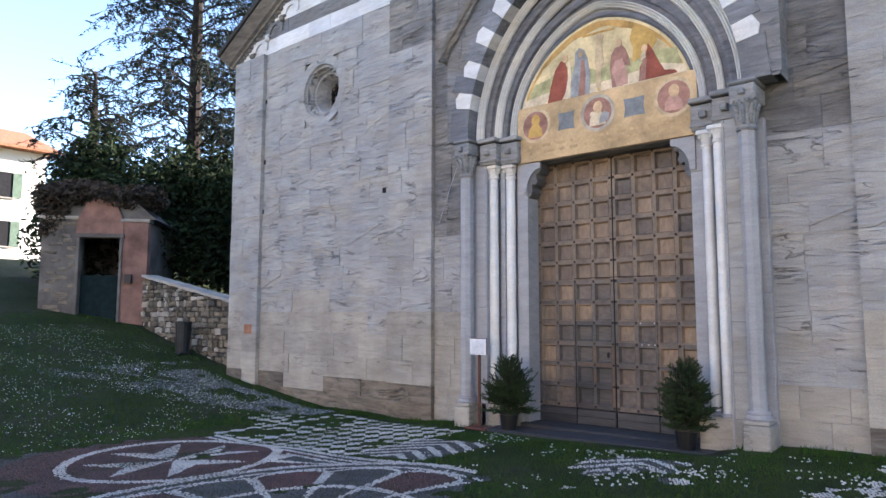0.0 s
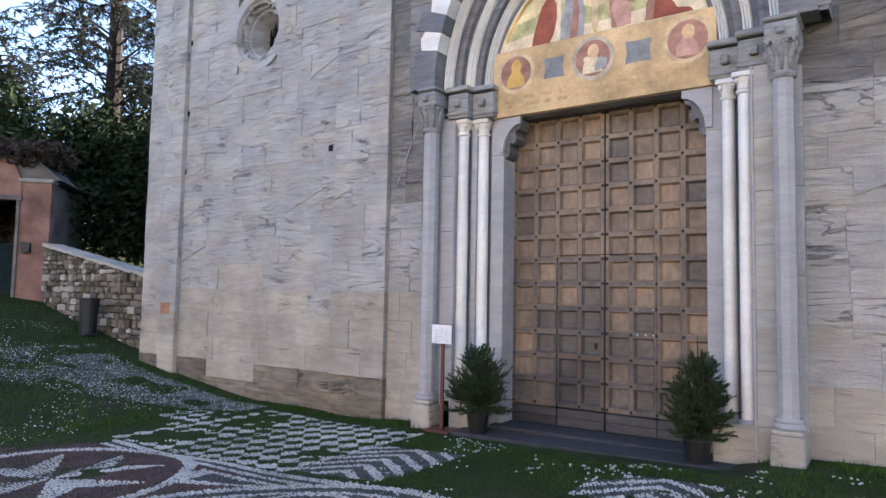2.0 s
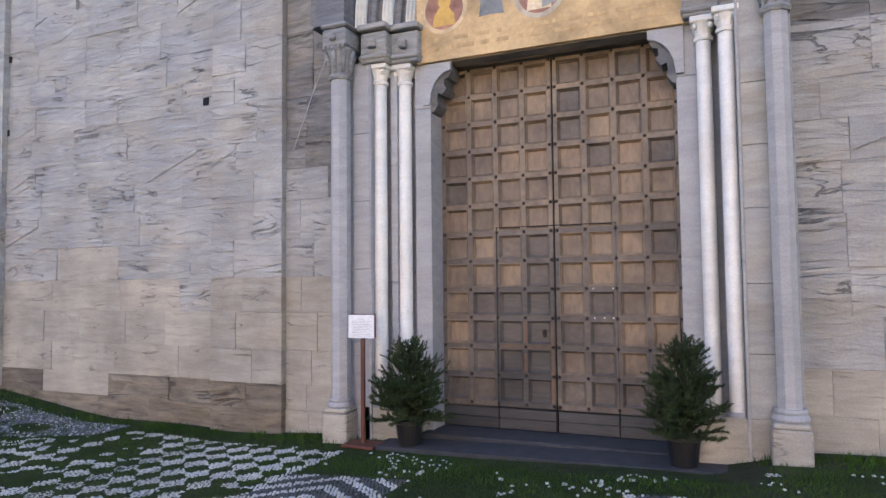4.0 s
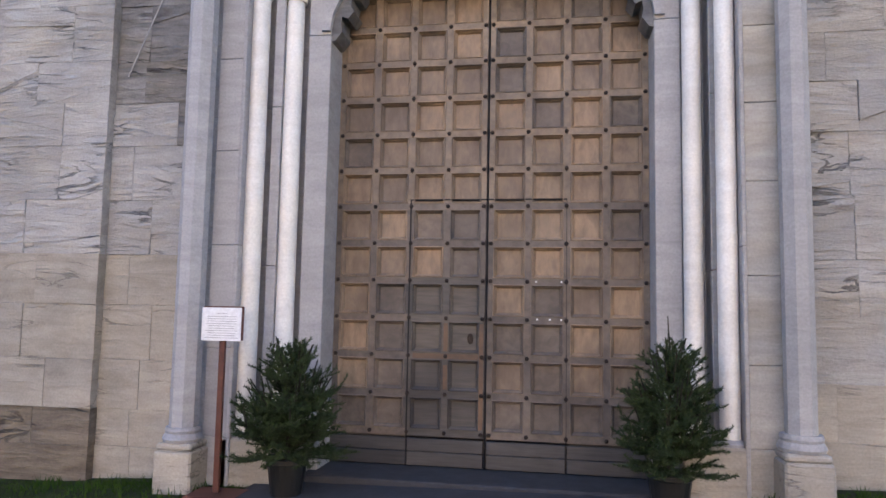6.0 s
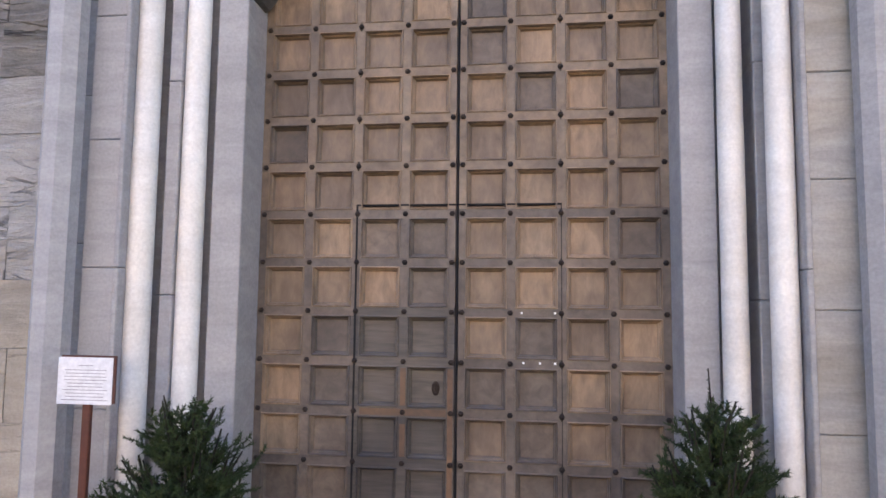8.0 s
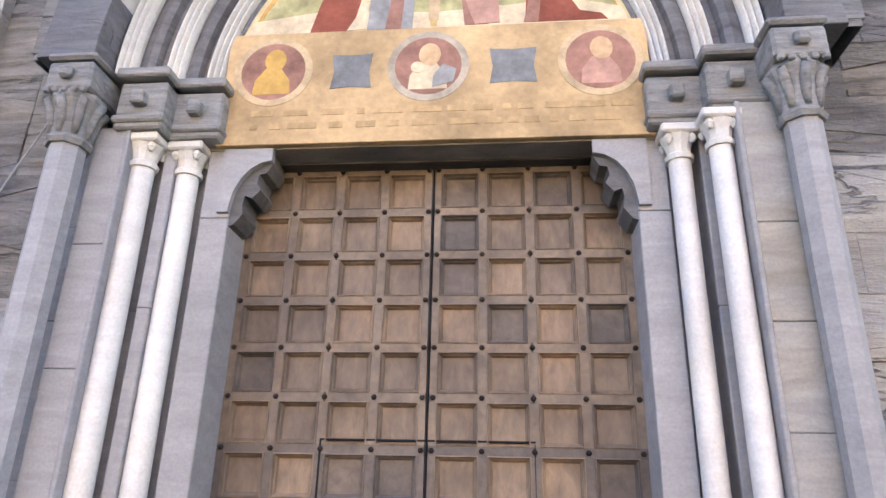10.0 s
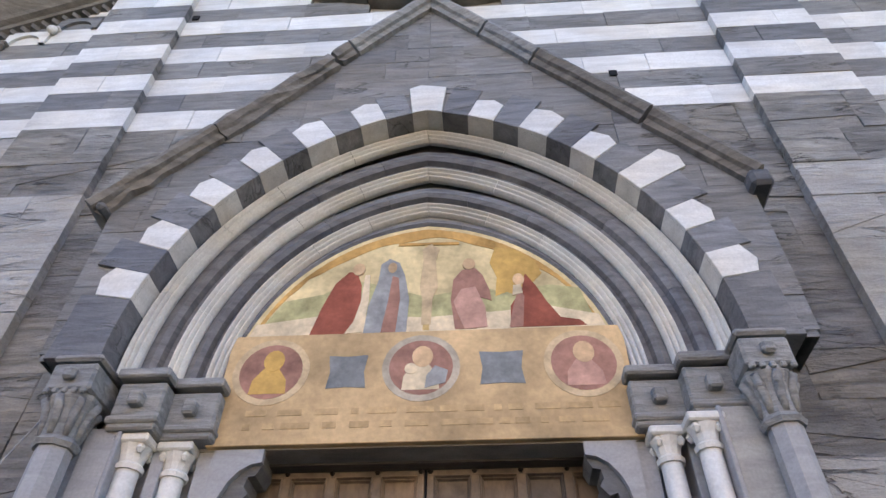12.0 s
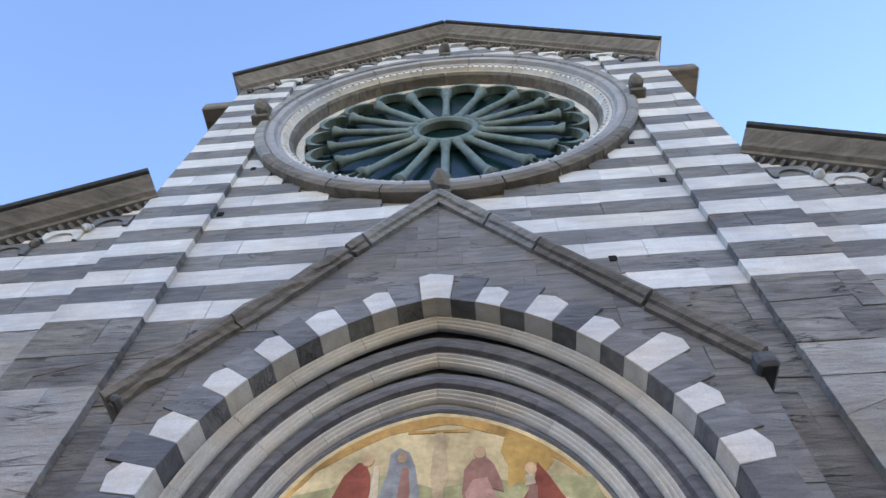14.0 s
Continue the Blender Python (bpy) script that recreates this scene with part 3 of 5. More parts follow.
# coping along the gable
for side in (-1, 1):
    pieces = [(0.0, 0.22), (0.22, 0.4), (0.4, 0.72), (0.72, 0.97)] if side > 0 else [(0.0, 0.3), (0.3, 0.36), (0.36, 0.7), (0.7, 1.0)]
    for u0, u1 in pieces:
        bm = bmesh.new()
        rows = []
        steps = max(2, round((u1 - u0) * 26))
        wear = 0.03 if side < 0 and u0 > 0.25 else 0.012
        for j in range(steps + 1):
            u = u0 + 0.004 + (u1 - u0 - 0.008) * j / steps
            sag = 0.03 * noise.noise((u0 * 9, side * 3.0, 1.0))
            x, z = side * (GABLE_HALF + 0.12) * u, GABLE_TOP + 0.1 + sag - slope * (GABLE_HALF + 0.12) * u
            nx, nz = side * slope / math.hypot(slope, 1), 1 / math.hypot(slope, 1)
            prof = [(-0.11, 0.05), (-0.11, -0.45), (-0.06, -0.47), (-0.05, -0.51), (0.0, -0.54), (0.04, -0.53), (0.05, -0.46), (0.05, 0.05)]
            row = []
            for q, (o, y) in enumerate(prof):
                chip = noise.noise_vector((u * 30, q * 2.3, side * 5.0)) * wear
                row.append(bm.verts.new((x + nx * o + chip.x, y + (chip.y if 0 < q < 7 else 0), z + nz * o + chip.z)))
            rows.append(row)
        n = len(rows[0])
        for ra, rb in zip(rows, rows[1:]):
            for k in range(n):
                bm.faces.new((ra[k], ra[(k + 1) % n], rb[(k + 1) % n], rb[k]))
        bm.faces.new(rows[0])
        bm.faces.new(rows[-1])
        part("coping", bm, CARVED if u0 < 0.2 or side > 0 and u0 < 0.4 else CORNICE, portal)
    e = 0.085 if side > 0 else 0.04
    bm = boxes((side * 2.58 - e, side * 2.58 + e, -0.53, 0.05, 5.86 - e, 5.86 + e), bevel=0.03)
    part("coping_end", bm, DARK_SLATE, portal)


def octagonal_column(side):
    col = thing("octagonal_column", "", "")
    col.parent = portal
    x, y = (2.12, -0.35) if side > 0 else (-2.215, -0.30)
    r = 0.098 if side > 0 else 0.108
    up = 0.16 if side > 0 else 0.0
    part("plinth", boxes((x - 0.15, x + 0.15, y - 0.15, y + 0.25, -0.5, 0.21 + up), (x - 0.14, x + 0.14, y - 0.14, y + 0.2, 0.21 + up, 0.26 + up), bevel=0.015), WARM, col)
    part("base", lathe([(q, zz + up) for q, zz in ((0.14, 0.26), (0.15, 0.285), (0.14, 0.31), (0.128, 0.325), (0.134, 0.345), (0.126, 0.37))], 16, (x, y)), PORTAL, col)
    part("shaft", lathe([(r, 0.36 + up), (r, 1.4), (r, 2.7), (r, 3.86)], 8, (x, y), turn=TAU / 16), PORTAL, col)
    part("capital", lathe([(r + 0.02, 3.84), (r + 0.035, 3.87), (r + 0.015, 3.9), (r + 0.012, 3.98), (r + 0.025, 4.07), (r + 0.06, 4.15), (r + 0.05, 4.19)], 8, (x, y), turn=TAU / 16), CARVED, col)
    for a in range(8):
        ang = TAU * a / 8
        c, sn = math.cos(ang), math.sin(ang)
        leaf = tube(bmesh.new(), [(x + c * q, y + sn * q, zz) for q, zz in ((r, 3.91), (r + 0.012, 4.0), (r + 0.028, 4.08), (r + 0.068, 4.14), (r + 0.072, 4.12))], [0.02, 0.028, 0.03, 0.024, 0.01], 6)
        smooth(part("leaf", leaf, CARVED, col))
    bm = boxes((x - 0.15, x + 0.15, y - 0.15, y + 0.3, 4.19, 4.39), (x - 0.165, x + 0.165, y - 0.165, y + 0.3, 4.40, 4.45), (x - 0.042, x + 0.042, y - 0.2, y - 0.145, 4.25, 4.335), bevel=0.018)
    for k in range(-2, 3):
        box(bm, x + 0.06 * k - 0.018, x + 0.06 * k + 0.018, y - 0.165, y - 0.13, 4.16, 4.2, bevel=0.008)
    part("abacus", bm, CARVED, col)
    return col


def round_column(side, x, y, r):
    col = thing("round_column", "", "")
    col.parent = portal
    x *= side
    low = 0.40 if side > 0 else 0.27
    part("base", lathe([(r + 0.03, low), (r + 0.034, low + 0.02), (r + 0.004, low + 0.045)], 18, (x, y)), PORTAL, col)
    smooth(part("shaft", lathe([(r, low + 0.03), (r, 1.0), (r * 1.0, 2.446)], 20, (x, y), cap=False), COLUMN, col))
    smooth(part("upper_shaft", lathe([(r * 0.99, 2.446), (r * 0.98, 3.0), (r * 0.97, 3.82)], 20, (x, y), cap=False), COLUMN, col))
    bm = lathe([(r + 0.015, 3.80), (r + 0.02, 3.83), (r, 3.85), (r + 0.01, 3.9), (r + 0.035, 3.96)], 12, (x, y))
    box(bm, x - r - 0.045, x + r + 0.045, y - r - 0.045, y + r + 0.045, 3.96, 4.02, bevel=0.012)
    for a in range(4):
        ang = TAU / 8 + TAU / 4 * a
        lathe([(0.012, 3.9), (0.03, 3.93), (0.012, 3.965)], 6, (x + (r + 0.03) * math.cos(ang), y + (r + 0.03) * math.sin(ang)), bm)
    part("capital", bm, CREAM, col)
    return col


for side in (-1, 1):
    octagonal_column(side)
    round_column(side, *((1.73, -0.17) if side > 0 else (1.835, -0.08)), 0.068 if side > 0 else 0.075)
    round_column(side, *((1.535, -0.01) if side > 0 else (1.59, 0.045)), 0.068 if side > 0 else 0.074)
    # stepped jamb stones behind the columns
    def jamb(x0, x1, y0, y1, mat, name, z0=-0.4, z1=4.05, joints=(0.28, 0.95, 1.75, 2.5, 3.25)):
        cuts = [z0, *joints, z1]
        for lo, hi in zip(cuts, cuts[1:]):
            a, b = sorted((side * x0, side * x1))
            part(name, boxes((a, b, y0, y1, lo + 0.0015, hi - 0.0015), bevel=0.006), mat, portal)
    if side > 0:
        jamb(1.815, 2.12, -0.27, 0.3, PALE_JAMB, "jamb_stone", joints=(0.40, 0.95, 1.55, 2.2, 2.75, 3.3))
    else:
        jamb(1.90, 2.12, -0.20, 0.3, PORTAL, "jamb_stone")
    jamb(2.12, 2.25, -0.10, 0.3, PORTAL, "jamb_stone", joints=(0.28, 1.1, 1.9, 2.8, 3.4))
    jamb(*((1.80, 1.83, -0.285) if side > 0 else (1.885, 1.915, -0.215)), 0.2, PORTAL, "jamb_fillet", joints=(1.75,))
    jamb(1.655, 1.735, -0.03, 0.3, PORTAL, "jamb_fillet", joints=(0.28, 1.6, 2.9))
    jamb(1.70, 1.90, 0.06, 0.3, PORTAL, "jamb_stone", joints=(0.28, 1.6, 2.9))
    jamb(1.44, 1.70, 0.16, 0.4, PORTAL, "jamb_stone", joints=(0.28, 2.2,))
    jamb(1.283, 1.475, 0.06, 0.5, PORTAL, "inner_jamb", joints=(0.28, 3.52))
    # plinth under the round columns
    a, b = sorted((side * 1.40, side * 2.02))
    part("column_plinth", boxes((a, b, -0.28 if side > 0 else -0.2, 0.3, -0.4, 0.40 if side > 0 else 0.27), bevel=0.012), WARM, portal)
    # carved frieze above the capitals, stepping inwards
    for x0, x1, y0 in ((1.68, 2.0, -0.27), (1.36, 1.70, -0.13)):
        a, b = sorted((side * x0, side * x1))
        c = (a + b) / 2
        bm = boxes((a, b, y0 + 0.03, 0.3, 4.02, 4.36), (a - 0.018, b + 0.018, y0 - 0.02, 0.3, 4.38, 4.45), (c - 0.045, c + 0.045, y0 - 0.04, y0 + 0.05, 4.17, 4.27), (a - 0.012, b + 0.012, y0 + 0.005, 0.3, 4.06, 4.11), bevel=0.014)
        part("impost", bm, CARVED, portal)
    # curved console under the lintel
    pts = [(1.34, 4.0), (1.05, 4.0), (1.04, 3.9), (1.07, 3.84), (1.12, 3.83), (1.13, 3.77), (1.10, 3.72), (1.15, 3.66), (1.2, 3.68), (1.21, 3.62), (1.2, 3.55), (1.25, 3.48), (1.30, 3.46), (1.34, 3.52)]
    part("console", prism([(side * x, z) for x, z in pts], 0.075, 0.32), DARK_SLATE, portal)
    pts = [(1.36, 4.0), (1.03, 4.0), (1.03, 3.91), (1.10, 3.895), (1.17, 3.85), (1.225, 3.78), (1.265, 3.69), (1.28, 3.6), (1.285, 3.55), (1.36, 3.55)]
    part("console_face", prism([(side * x, z) for x, z in pts], 0.03, 0.075), PORTAL, portal)

# lintel and tympanum
part("lintel", boxes((-1.42, 1.42, 0.0, 0.45, 4.01, 4.89), bevel=0.004), FRESCO, portal, "flat ochre painted lintel")
tymp = [(x, z) for x, z, _, _ in ogive(1.40, centre_for(1.40, 6.0), 20)]
part("tympanum", prism(tymp, 0.012, 0.4), FR_SKY, portal, "faded yellow painted tympanum")
part("portal_core", boxes((-2.3, 2.3, 0.4, 0.7, 3.98, 7.0)), MORTAR, portal)
part("lintel_soffit", boxes((-1.3, 1.3, 0.25, 0.5, 3.985, 4.03)), DARK_WOOD, portal)

# ---- fresco: flat shapes painted on the tympanum
fresco = thing("fresco", "faded ochre fresco with simple robed shapes and roundels", "fresco")


def paint(name, poly, mat, layer, y=0.0):
    return part(name, prism(poly, y - 0.002 - 0.0018 * layer, y + 0.001), mat, fresco)


def disc(cx, cz, r, n=28, rz=None):
    return [(cx + r * math.cos(TAU * k / n), cz + (rz or r) * math.sin(TAU * k / n)) for k in range(n)]


FB, FT = 0.0, 0.012
for cx, rim in ((-1.085, FR_RIM), (-0.02, FR_RIM_GREY), (1.11, FR_RIM)):
    paint("roundel_rim", disc(cx, 4.575, 0.275), rim, 1, FB)
    paint("roundel", disc(cx, 4.575, 0.225), FR_MAROON, 2, FB)
    robe = FR_GOLD if cx < -0.5 else FR_PALE if cx < 0.5 else FR_PINK
    paint("robe_shape", [(cx - 0.13, 4.39), (cx + 0.13, 4.39), (cx + 0.12, 4.5), (cx + 0.05, 4.6), (cx - 0.05, 4.6), (cx - 0.12, 4.5)], robe, 3, FB)
    paint("head_shape", disc(cx + 0.01, 4.66, 0.075, 14, 0.09), FR_GOLD if cx < -0.5 else FR_FLESH, 4, FB)
    if abs(cx) < 0.5:
        paint("mantle_shape", [(cx + 0.03, 4.40), (cx + 0.17, 4.44), (cx + 0.19, 4.54), (cx + 0.1, 4.58), (cx + 0.04, 4.5)], FR_BLUE, 5, FB)
        paint("head_shape", disc(cx - 0.07, 4.56, 0.045, 12), FR_PALE, 5, FB)
for x0, x1 in ((-0.68, -0.40), (0.39, 0.70)):
    paint("painted_square", [(x0, 4.42), ((x0 + x1) / 2, 4.43), (x1, 4.42), (x1 - 0.02, 4.55), (x1, 4.69), ((x0 + x1) / 2, 4.68), (x0, 4.69), (x0 + 0.02, 4.55)], FR_SLATE, 1, FB)
lr = random.Random(5)
for z in (4.22, 4.12):
    x = -1.2
    while x < 1.25:
        w = lr.uniform(0.05, 0.2)
        paint("lettering_bar", [(x, z), (x + w, z), (x + w, z + 0.045), (x, z + 0.045)], FR_LETTER, 1, FB)
        x += w + lr.uniform(0.03, 0.09)
# orange edge of the scene under the arch, then sky, hills and ground
rim = ogive(1.36, centre_for(1.36, 5.96), 20)
for k in range(len(rim) - 1):
    (xa, za, na, ma), (xb, zb, nb, mb) = rim[k], rim[k + 1]
    if za > 4.9 and zb > 4.9:
        wa, wb = (0.03 + 0.08 * max(0.0, (z - 5.3) / 0.7) + 0.03 * noise.noise((x * 5, z * 5, 0)) for x, z in ((xa, za), (xb, zb)))
        paint("sky_edge_shape", [(xa, za), (xb, zb), (xb - nb * wb, zb - mb * wb), (xa - na * wa, za - ma * wa)], FR_ORANGE, 1, FT)
paint("hill_shape", [(-1.25, 4.95), (1.25, 4.95), (1.17, 5.26), (0.95, 5.3), (0.6, 5.24), (0.4, 5.3), (0.0, 5.22), (-0.45, 5.38), (-0.6, 5.42), (-0.8, 5.28), (-1.1, 5.22)], FR_GREEN, 1.4, FT)
paint("ground_shape", [(-1.33, 4.84), (1.33, 4.84), (1.28, 5.0), (0.9, 5.1), (0.6, 5.06), (0, 5.02), (-0.7, 5.08), (-1.28, 5.0)], FR_PALE, 2, FT)
paint("tree_shape", [(0.53, 5.2), (0.55, 5.4), (0.5, 5.55), (0.55, 5.72), (0.72, 5.68), (0.86, 5.55), (0.9, 5.42), (0.8, 5.3), (0.7, 5.2), (0.62, 5.24)], FR_GOLD, 2, FT)
paint("cross_shape", [(-0.018, 4.9), (0.03, 4.9), (0.03, 5.78), (-0.018, 5.78)], FR_CROSS, 3, FT)
paint("cross_bar_shape", [(-0.24, 5.775), (0.26, 5.765), (0.26, 5.795), (-0.24, 5.805)], FR_ORANGE, 3, FT)
paint("pale_shape", [(-0.03, 4.95), (0.04, 4.95), (0.05, 5.2), (0.09, 5.32), (0.07, 5.6), (0.1, 5.72), (0.03, 5.78), (-0.04, 5.72), (-0.03, 5.6), (-0.05, 5.32), (-0.03, 5.2)], FR_RIM, 4, FT)
# four robed shapes
paint("robe_shape", [(-0.86, 4.89), (-0.56, 4.89), (-0.5, 5.1), (-0.51, 5.36), (-0.56, 5.5), (-0.62, 5.5), (-0.72, 5.38), (-0.8, 5.14)], FR_RED, 4, FT)
paint("under_robe_shape", [(-0.6, 4.89), (-0.47, 4.9), (-0.44, 5.2), (-0.45, 5.46), (-0.49, 5.46), (-0.5, 5.2), (-0.54, 5.0)], FR_PALE, 5, FT)
paint("head_shape", disc(-0.545, 5.525, 0.05, 14, 0.065), FR_FLESH, 6, FT)
paint("robe_shape", [(-0.46, 4.89), (-0.14, 4.89), (-0.13, 5.2), (-0.17, 5.44), (-0.22, 5.58), (-0.3, 5.63), (-0.37, 5.57), (-0.38, 5.4), (-0.44, 5.15)], FR_BLUE, 4, FT)
paint("under_robe_shape", [(-0.33, 4.89), (-0.22, 4.89), (-0.2, 5.2), (-0.22, 5.42), (-0.27, 5.44), (-0.29, 5.2)], FR_MAROON, 5, FT)
paint("head_shape", disc(-0.275, 5.53, 0.036, 12, 0.055), FR_FLESH, 6, FT)
paint("robe_shape", [(0.22, 4.9), (0.38, 4.9), (0.4, 5.2), (0.5, 5.16), (0.49, 5.26), (0.44, 5.42), (0.38, 5.5), (0.28, 5.48), (0.21, 5.38), (0.19, 5.18)], FR_MAROON, 4, FT)
paint("under_robe_shape", [(0.29, 4.9), (0.46, 4.91), (0.45, 5.1), (0.38, 5.3), (0.27, 5.28), (0.21, 5.16), (0.24, 5.05)], FR_PINK, 5, FT)
paint("head_shape", disc(0.335, 5.54, 0.05, 14, 0.06), FR_FLESH, 6, FT)
paint("robe_shape", [(0.63, 4.9), (1.18, 4.9), (1.14, 4.95), (1.0, 4.98), (0.92, 5.12), (0.84, 5.3), (0.77, 5.42), (0.74, 5.28), (0.7, 5.2), (0.64, 5.1)], FR_RED, 4, FT)
paint("under_robe_shape", [(0.62, 4.9), (0.72, 4.9), (0.75, 5.2), (0.7, 5.24), (0.66, 5.1)], FR_MAROON, 5, FT)
paint("head_shape", disc(0.715, 5.36, 0.045, 12, 0.06), FR_FLESH, 5.5, FT)
paint("pale_cloth_shape", [(0.66, 5.2), (0.74, 5.22), (0.73, 5.31), (0.67, 5.3)], FR_PALE, 6, FT)

# ---------------------------------------------------------------- main door
door = thing("door_1", "weathered brown coffered double door with iron studs and a wicket", "door", kind="structure")
DY = 0.36
PX, PZ, Z0 = 0.309, 0.3075, 0.285
tagged(part("door_back", boxes((-1.36, 1.36, DY + 0.07, DY + 0.12, -0.1, 4.05)), DARK_WOOD, door))


def coffer_mesh():
    """A sunk panel with a moulded slope on all four sides."""
    bm = bmesh.new()
    levels = [(0.129, 0.004), (0.127, -0.009), (0.121, -0.012), (0.116, -0.004), (0.114, 0.014), (0.107, 0.017), (0.103, 0.034), (0.098, 0.04)]
    rings = [[bm.verts.new((sx * h, y, sz * h)) for sx, sz in ((-1, -1), (1, -1), (1, 1), (-1, 1))] for h, y in levels]
    for a, b in zip(rings, rings[1:]):
        for k in range(4):
            bm.faces.new((a[k], a[(k + 1) % 4], b[(k + 1) % 4], b[k]))
    bm.faces.new(rings[-1])
    return bm


coffer = mesh_of("panel", coffer_mesh(), PANEL_WOOD)
coffer_dark = coffer.copy()
coffer_dark.materials[0] = DARK_WOOD
coffer_mid = coffer.copy()
coffer_mid.materials[0] = MID_WOOD
stud = mesh_of("stud", lathe([(0.019, 0), (0.017, 0.008), (0.006, 0.016)], 6), IRON)
leaves = {}
for side in (-1, 1):
    for wicket in (False, True):
        leaves[side, wicket] = part("wicket_leaf" if wicket else "door_leaf", boxes((side * 0.66 - 0.65 if not wicket else side * 0.325 - 0.315, side * 0.66 + 0.65 if not wicket else side * 0.325 + 0.315, DY + 0.045, DY + 0.07, 0.02, 4.0 if not wicket else 2.12)), DARK_WOOD, door)


def leaf_of(x, z):
    return leaves[-1 if x < 0 else 1, abs(x) < 0.65 and z < 2.13]


xs = [0.02 + PX * k for k in range(5)]
# Panels, rails and stiles take darker woods in the lower rows.
for side in (-1, 1):
    for c in range(4):
        for r in range(12):
            x, z = side * (xs[c] + PX / 2 + 0.005), Z0 + PZ * (r + 0.5)
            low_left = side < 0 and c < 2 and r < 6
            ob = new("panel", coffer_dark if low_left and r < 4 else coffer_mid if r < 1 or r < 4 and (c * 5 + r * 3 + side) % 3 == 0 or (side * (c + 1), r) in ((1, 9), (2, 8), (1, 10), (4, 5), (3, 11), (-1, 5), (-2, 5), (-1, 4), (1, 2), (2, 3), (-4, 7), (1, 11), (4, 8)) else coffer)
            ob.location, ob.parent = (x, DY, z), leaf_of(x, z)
    # rails between rows, cut at the wicket
    for r in range(13):
        z = Z0 + PZ * r
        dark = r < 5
        for lo, hi in ((0.012, 0.634), (0.642, 1.31)):
            a, b = sorted((side * lo, side * hi))
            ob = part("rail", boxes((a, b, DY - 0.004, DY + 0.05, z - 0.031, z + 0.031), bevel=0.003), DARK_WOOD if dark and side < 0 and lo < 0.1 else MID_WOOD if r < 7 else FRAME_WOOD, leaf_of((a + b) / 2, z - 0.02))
    for c, x in enumerate(xs):
        w = 0.030 if 0 < c < 4 else 0.026
        off = 0.0 if c else 0.016
        for r in range(12):
            z = Z0 + PZ * r
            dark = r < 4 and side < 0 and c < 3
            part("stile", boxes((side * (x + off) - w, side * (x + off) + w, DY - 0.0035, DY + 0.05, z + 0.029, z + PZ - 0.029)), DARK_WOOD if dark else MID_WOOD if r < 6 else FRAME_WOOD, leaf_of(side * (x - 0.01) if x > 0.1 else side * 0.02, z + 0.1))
        for r in range(13):
            z = Z0 + PZ * r
            ob = new("stud", stud)
            ob.matrix_basis = pose(side * (x + (0.012 if c == 0 else 0)), DY - 0.005, z, 90)
            ob.parent = leaf_of(side * (x - 0.01) if x > 0.1 else side * 0.02, z - 0.02)
    # The two bottom boards use the darkest wood.
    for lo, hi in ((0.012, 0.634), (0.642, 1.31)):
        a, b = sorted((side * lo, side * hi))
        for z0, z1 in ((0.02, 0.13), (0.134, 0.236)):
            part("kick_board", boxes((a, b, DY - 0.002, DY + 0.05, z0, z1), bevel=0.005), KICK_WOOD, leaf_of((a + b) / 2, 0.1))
# Raised near-black strips: the shade in the door gaps, done as colour.
part("gap", boxes((-0.646, -0.634, DY - 0.0075, DY + 0.04, 0.02, 2.185), (-0.646, 0.644, DY - 0.0075, DY + 0.04, 2.18, 2.191)), SHADOW_WOOD, door)
part("gap", boxes((-0.004, 0.004, DY - 0.0075, DY + 0.04, 0.02, 3.99), (0.638, 0.642, DY - 0.0075, DY + 0.04, 0.02, 2.185)), SHADOW_WOOD, door)
bm = lathe([(0.03, 0), (0.03, 0.005), (0.022, 0.009), (0.012, 0.006), (0.008, 0.014)], 14)
bmesh.ops.transform(bm, matrix=pose(-0.13, DY + 0.039, Z0 + PZ * 2.47, 90) @ Matrix.Diagonal((0.85, 1.5, 1, 1)), verts=bm.verts)
part("lock", bm, IRON, leaves[-1, True])
for x, z in ((0.40, 4.0), (0.60, 4.0), (0.41, 3.02), (0.51, 3.02), (0.60, 3.02)):
    part("paper_scrap", boxes((x - 0.007, x + 0.006, DY - 0.007, DY - 0.0045, Z0 + PZ * z - 0.006, Z0 + PZ * z + 0.007)), PAPER, leaves[1, True], "torn white paper scrap")
for x, r0, r1 in ((-0.329, 2.0, 3.0), (-0.036, 0.0, 3.0), (-0.329, 1.0, 1.9)):
    part("rust_stain", boxes((x - 0.017, x + 0.017, DY - 0.0055, DY - 0.0035, Z0 + PZ * r0 + 0.04, Z0 + PZ * r1 - 0.04)), RUSTY_WOOD, leaves[-1, True], "rust-stained strip of wood")
part("rust_stain", boxes((-0.60, -0.06, DY - 0.0058, DY - 0.004, Z0 + PZ * 2 - 0.02, Z0 + PZ * 2 + 0.02)), RUSTY_WOOD, leaves[-1, True], "rust-stained strip of wood")
part("sill", boxes((-1.36, 1.36, -0.1, 0.5, -0.3, 0.012), bevel=0.01), FLAG, door, "dark worn slate door sill")
tagged(part("threshold", prism([(-1.68, -0.4), (1.68, -0.4), (1.68, 0.008), (-1.68, -0.05)], -0.58, -0.1), FLAG), "dark slate paving slab before the main door", "threshold", kind="structure")

# ---------------------------------------------------------------- round windows
rose = thing("rose_window", "large round stone window with radiating colonnettes and dark green glass", "window")


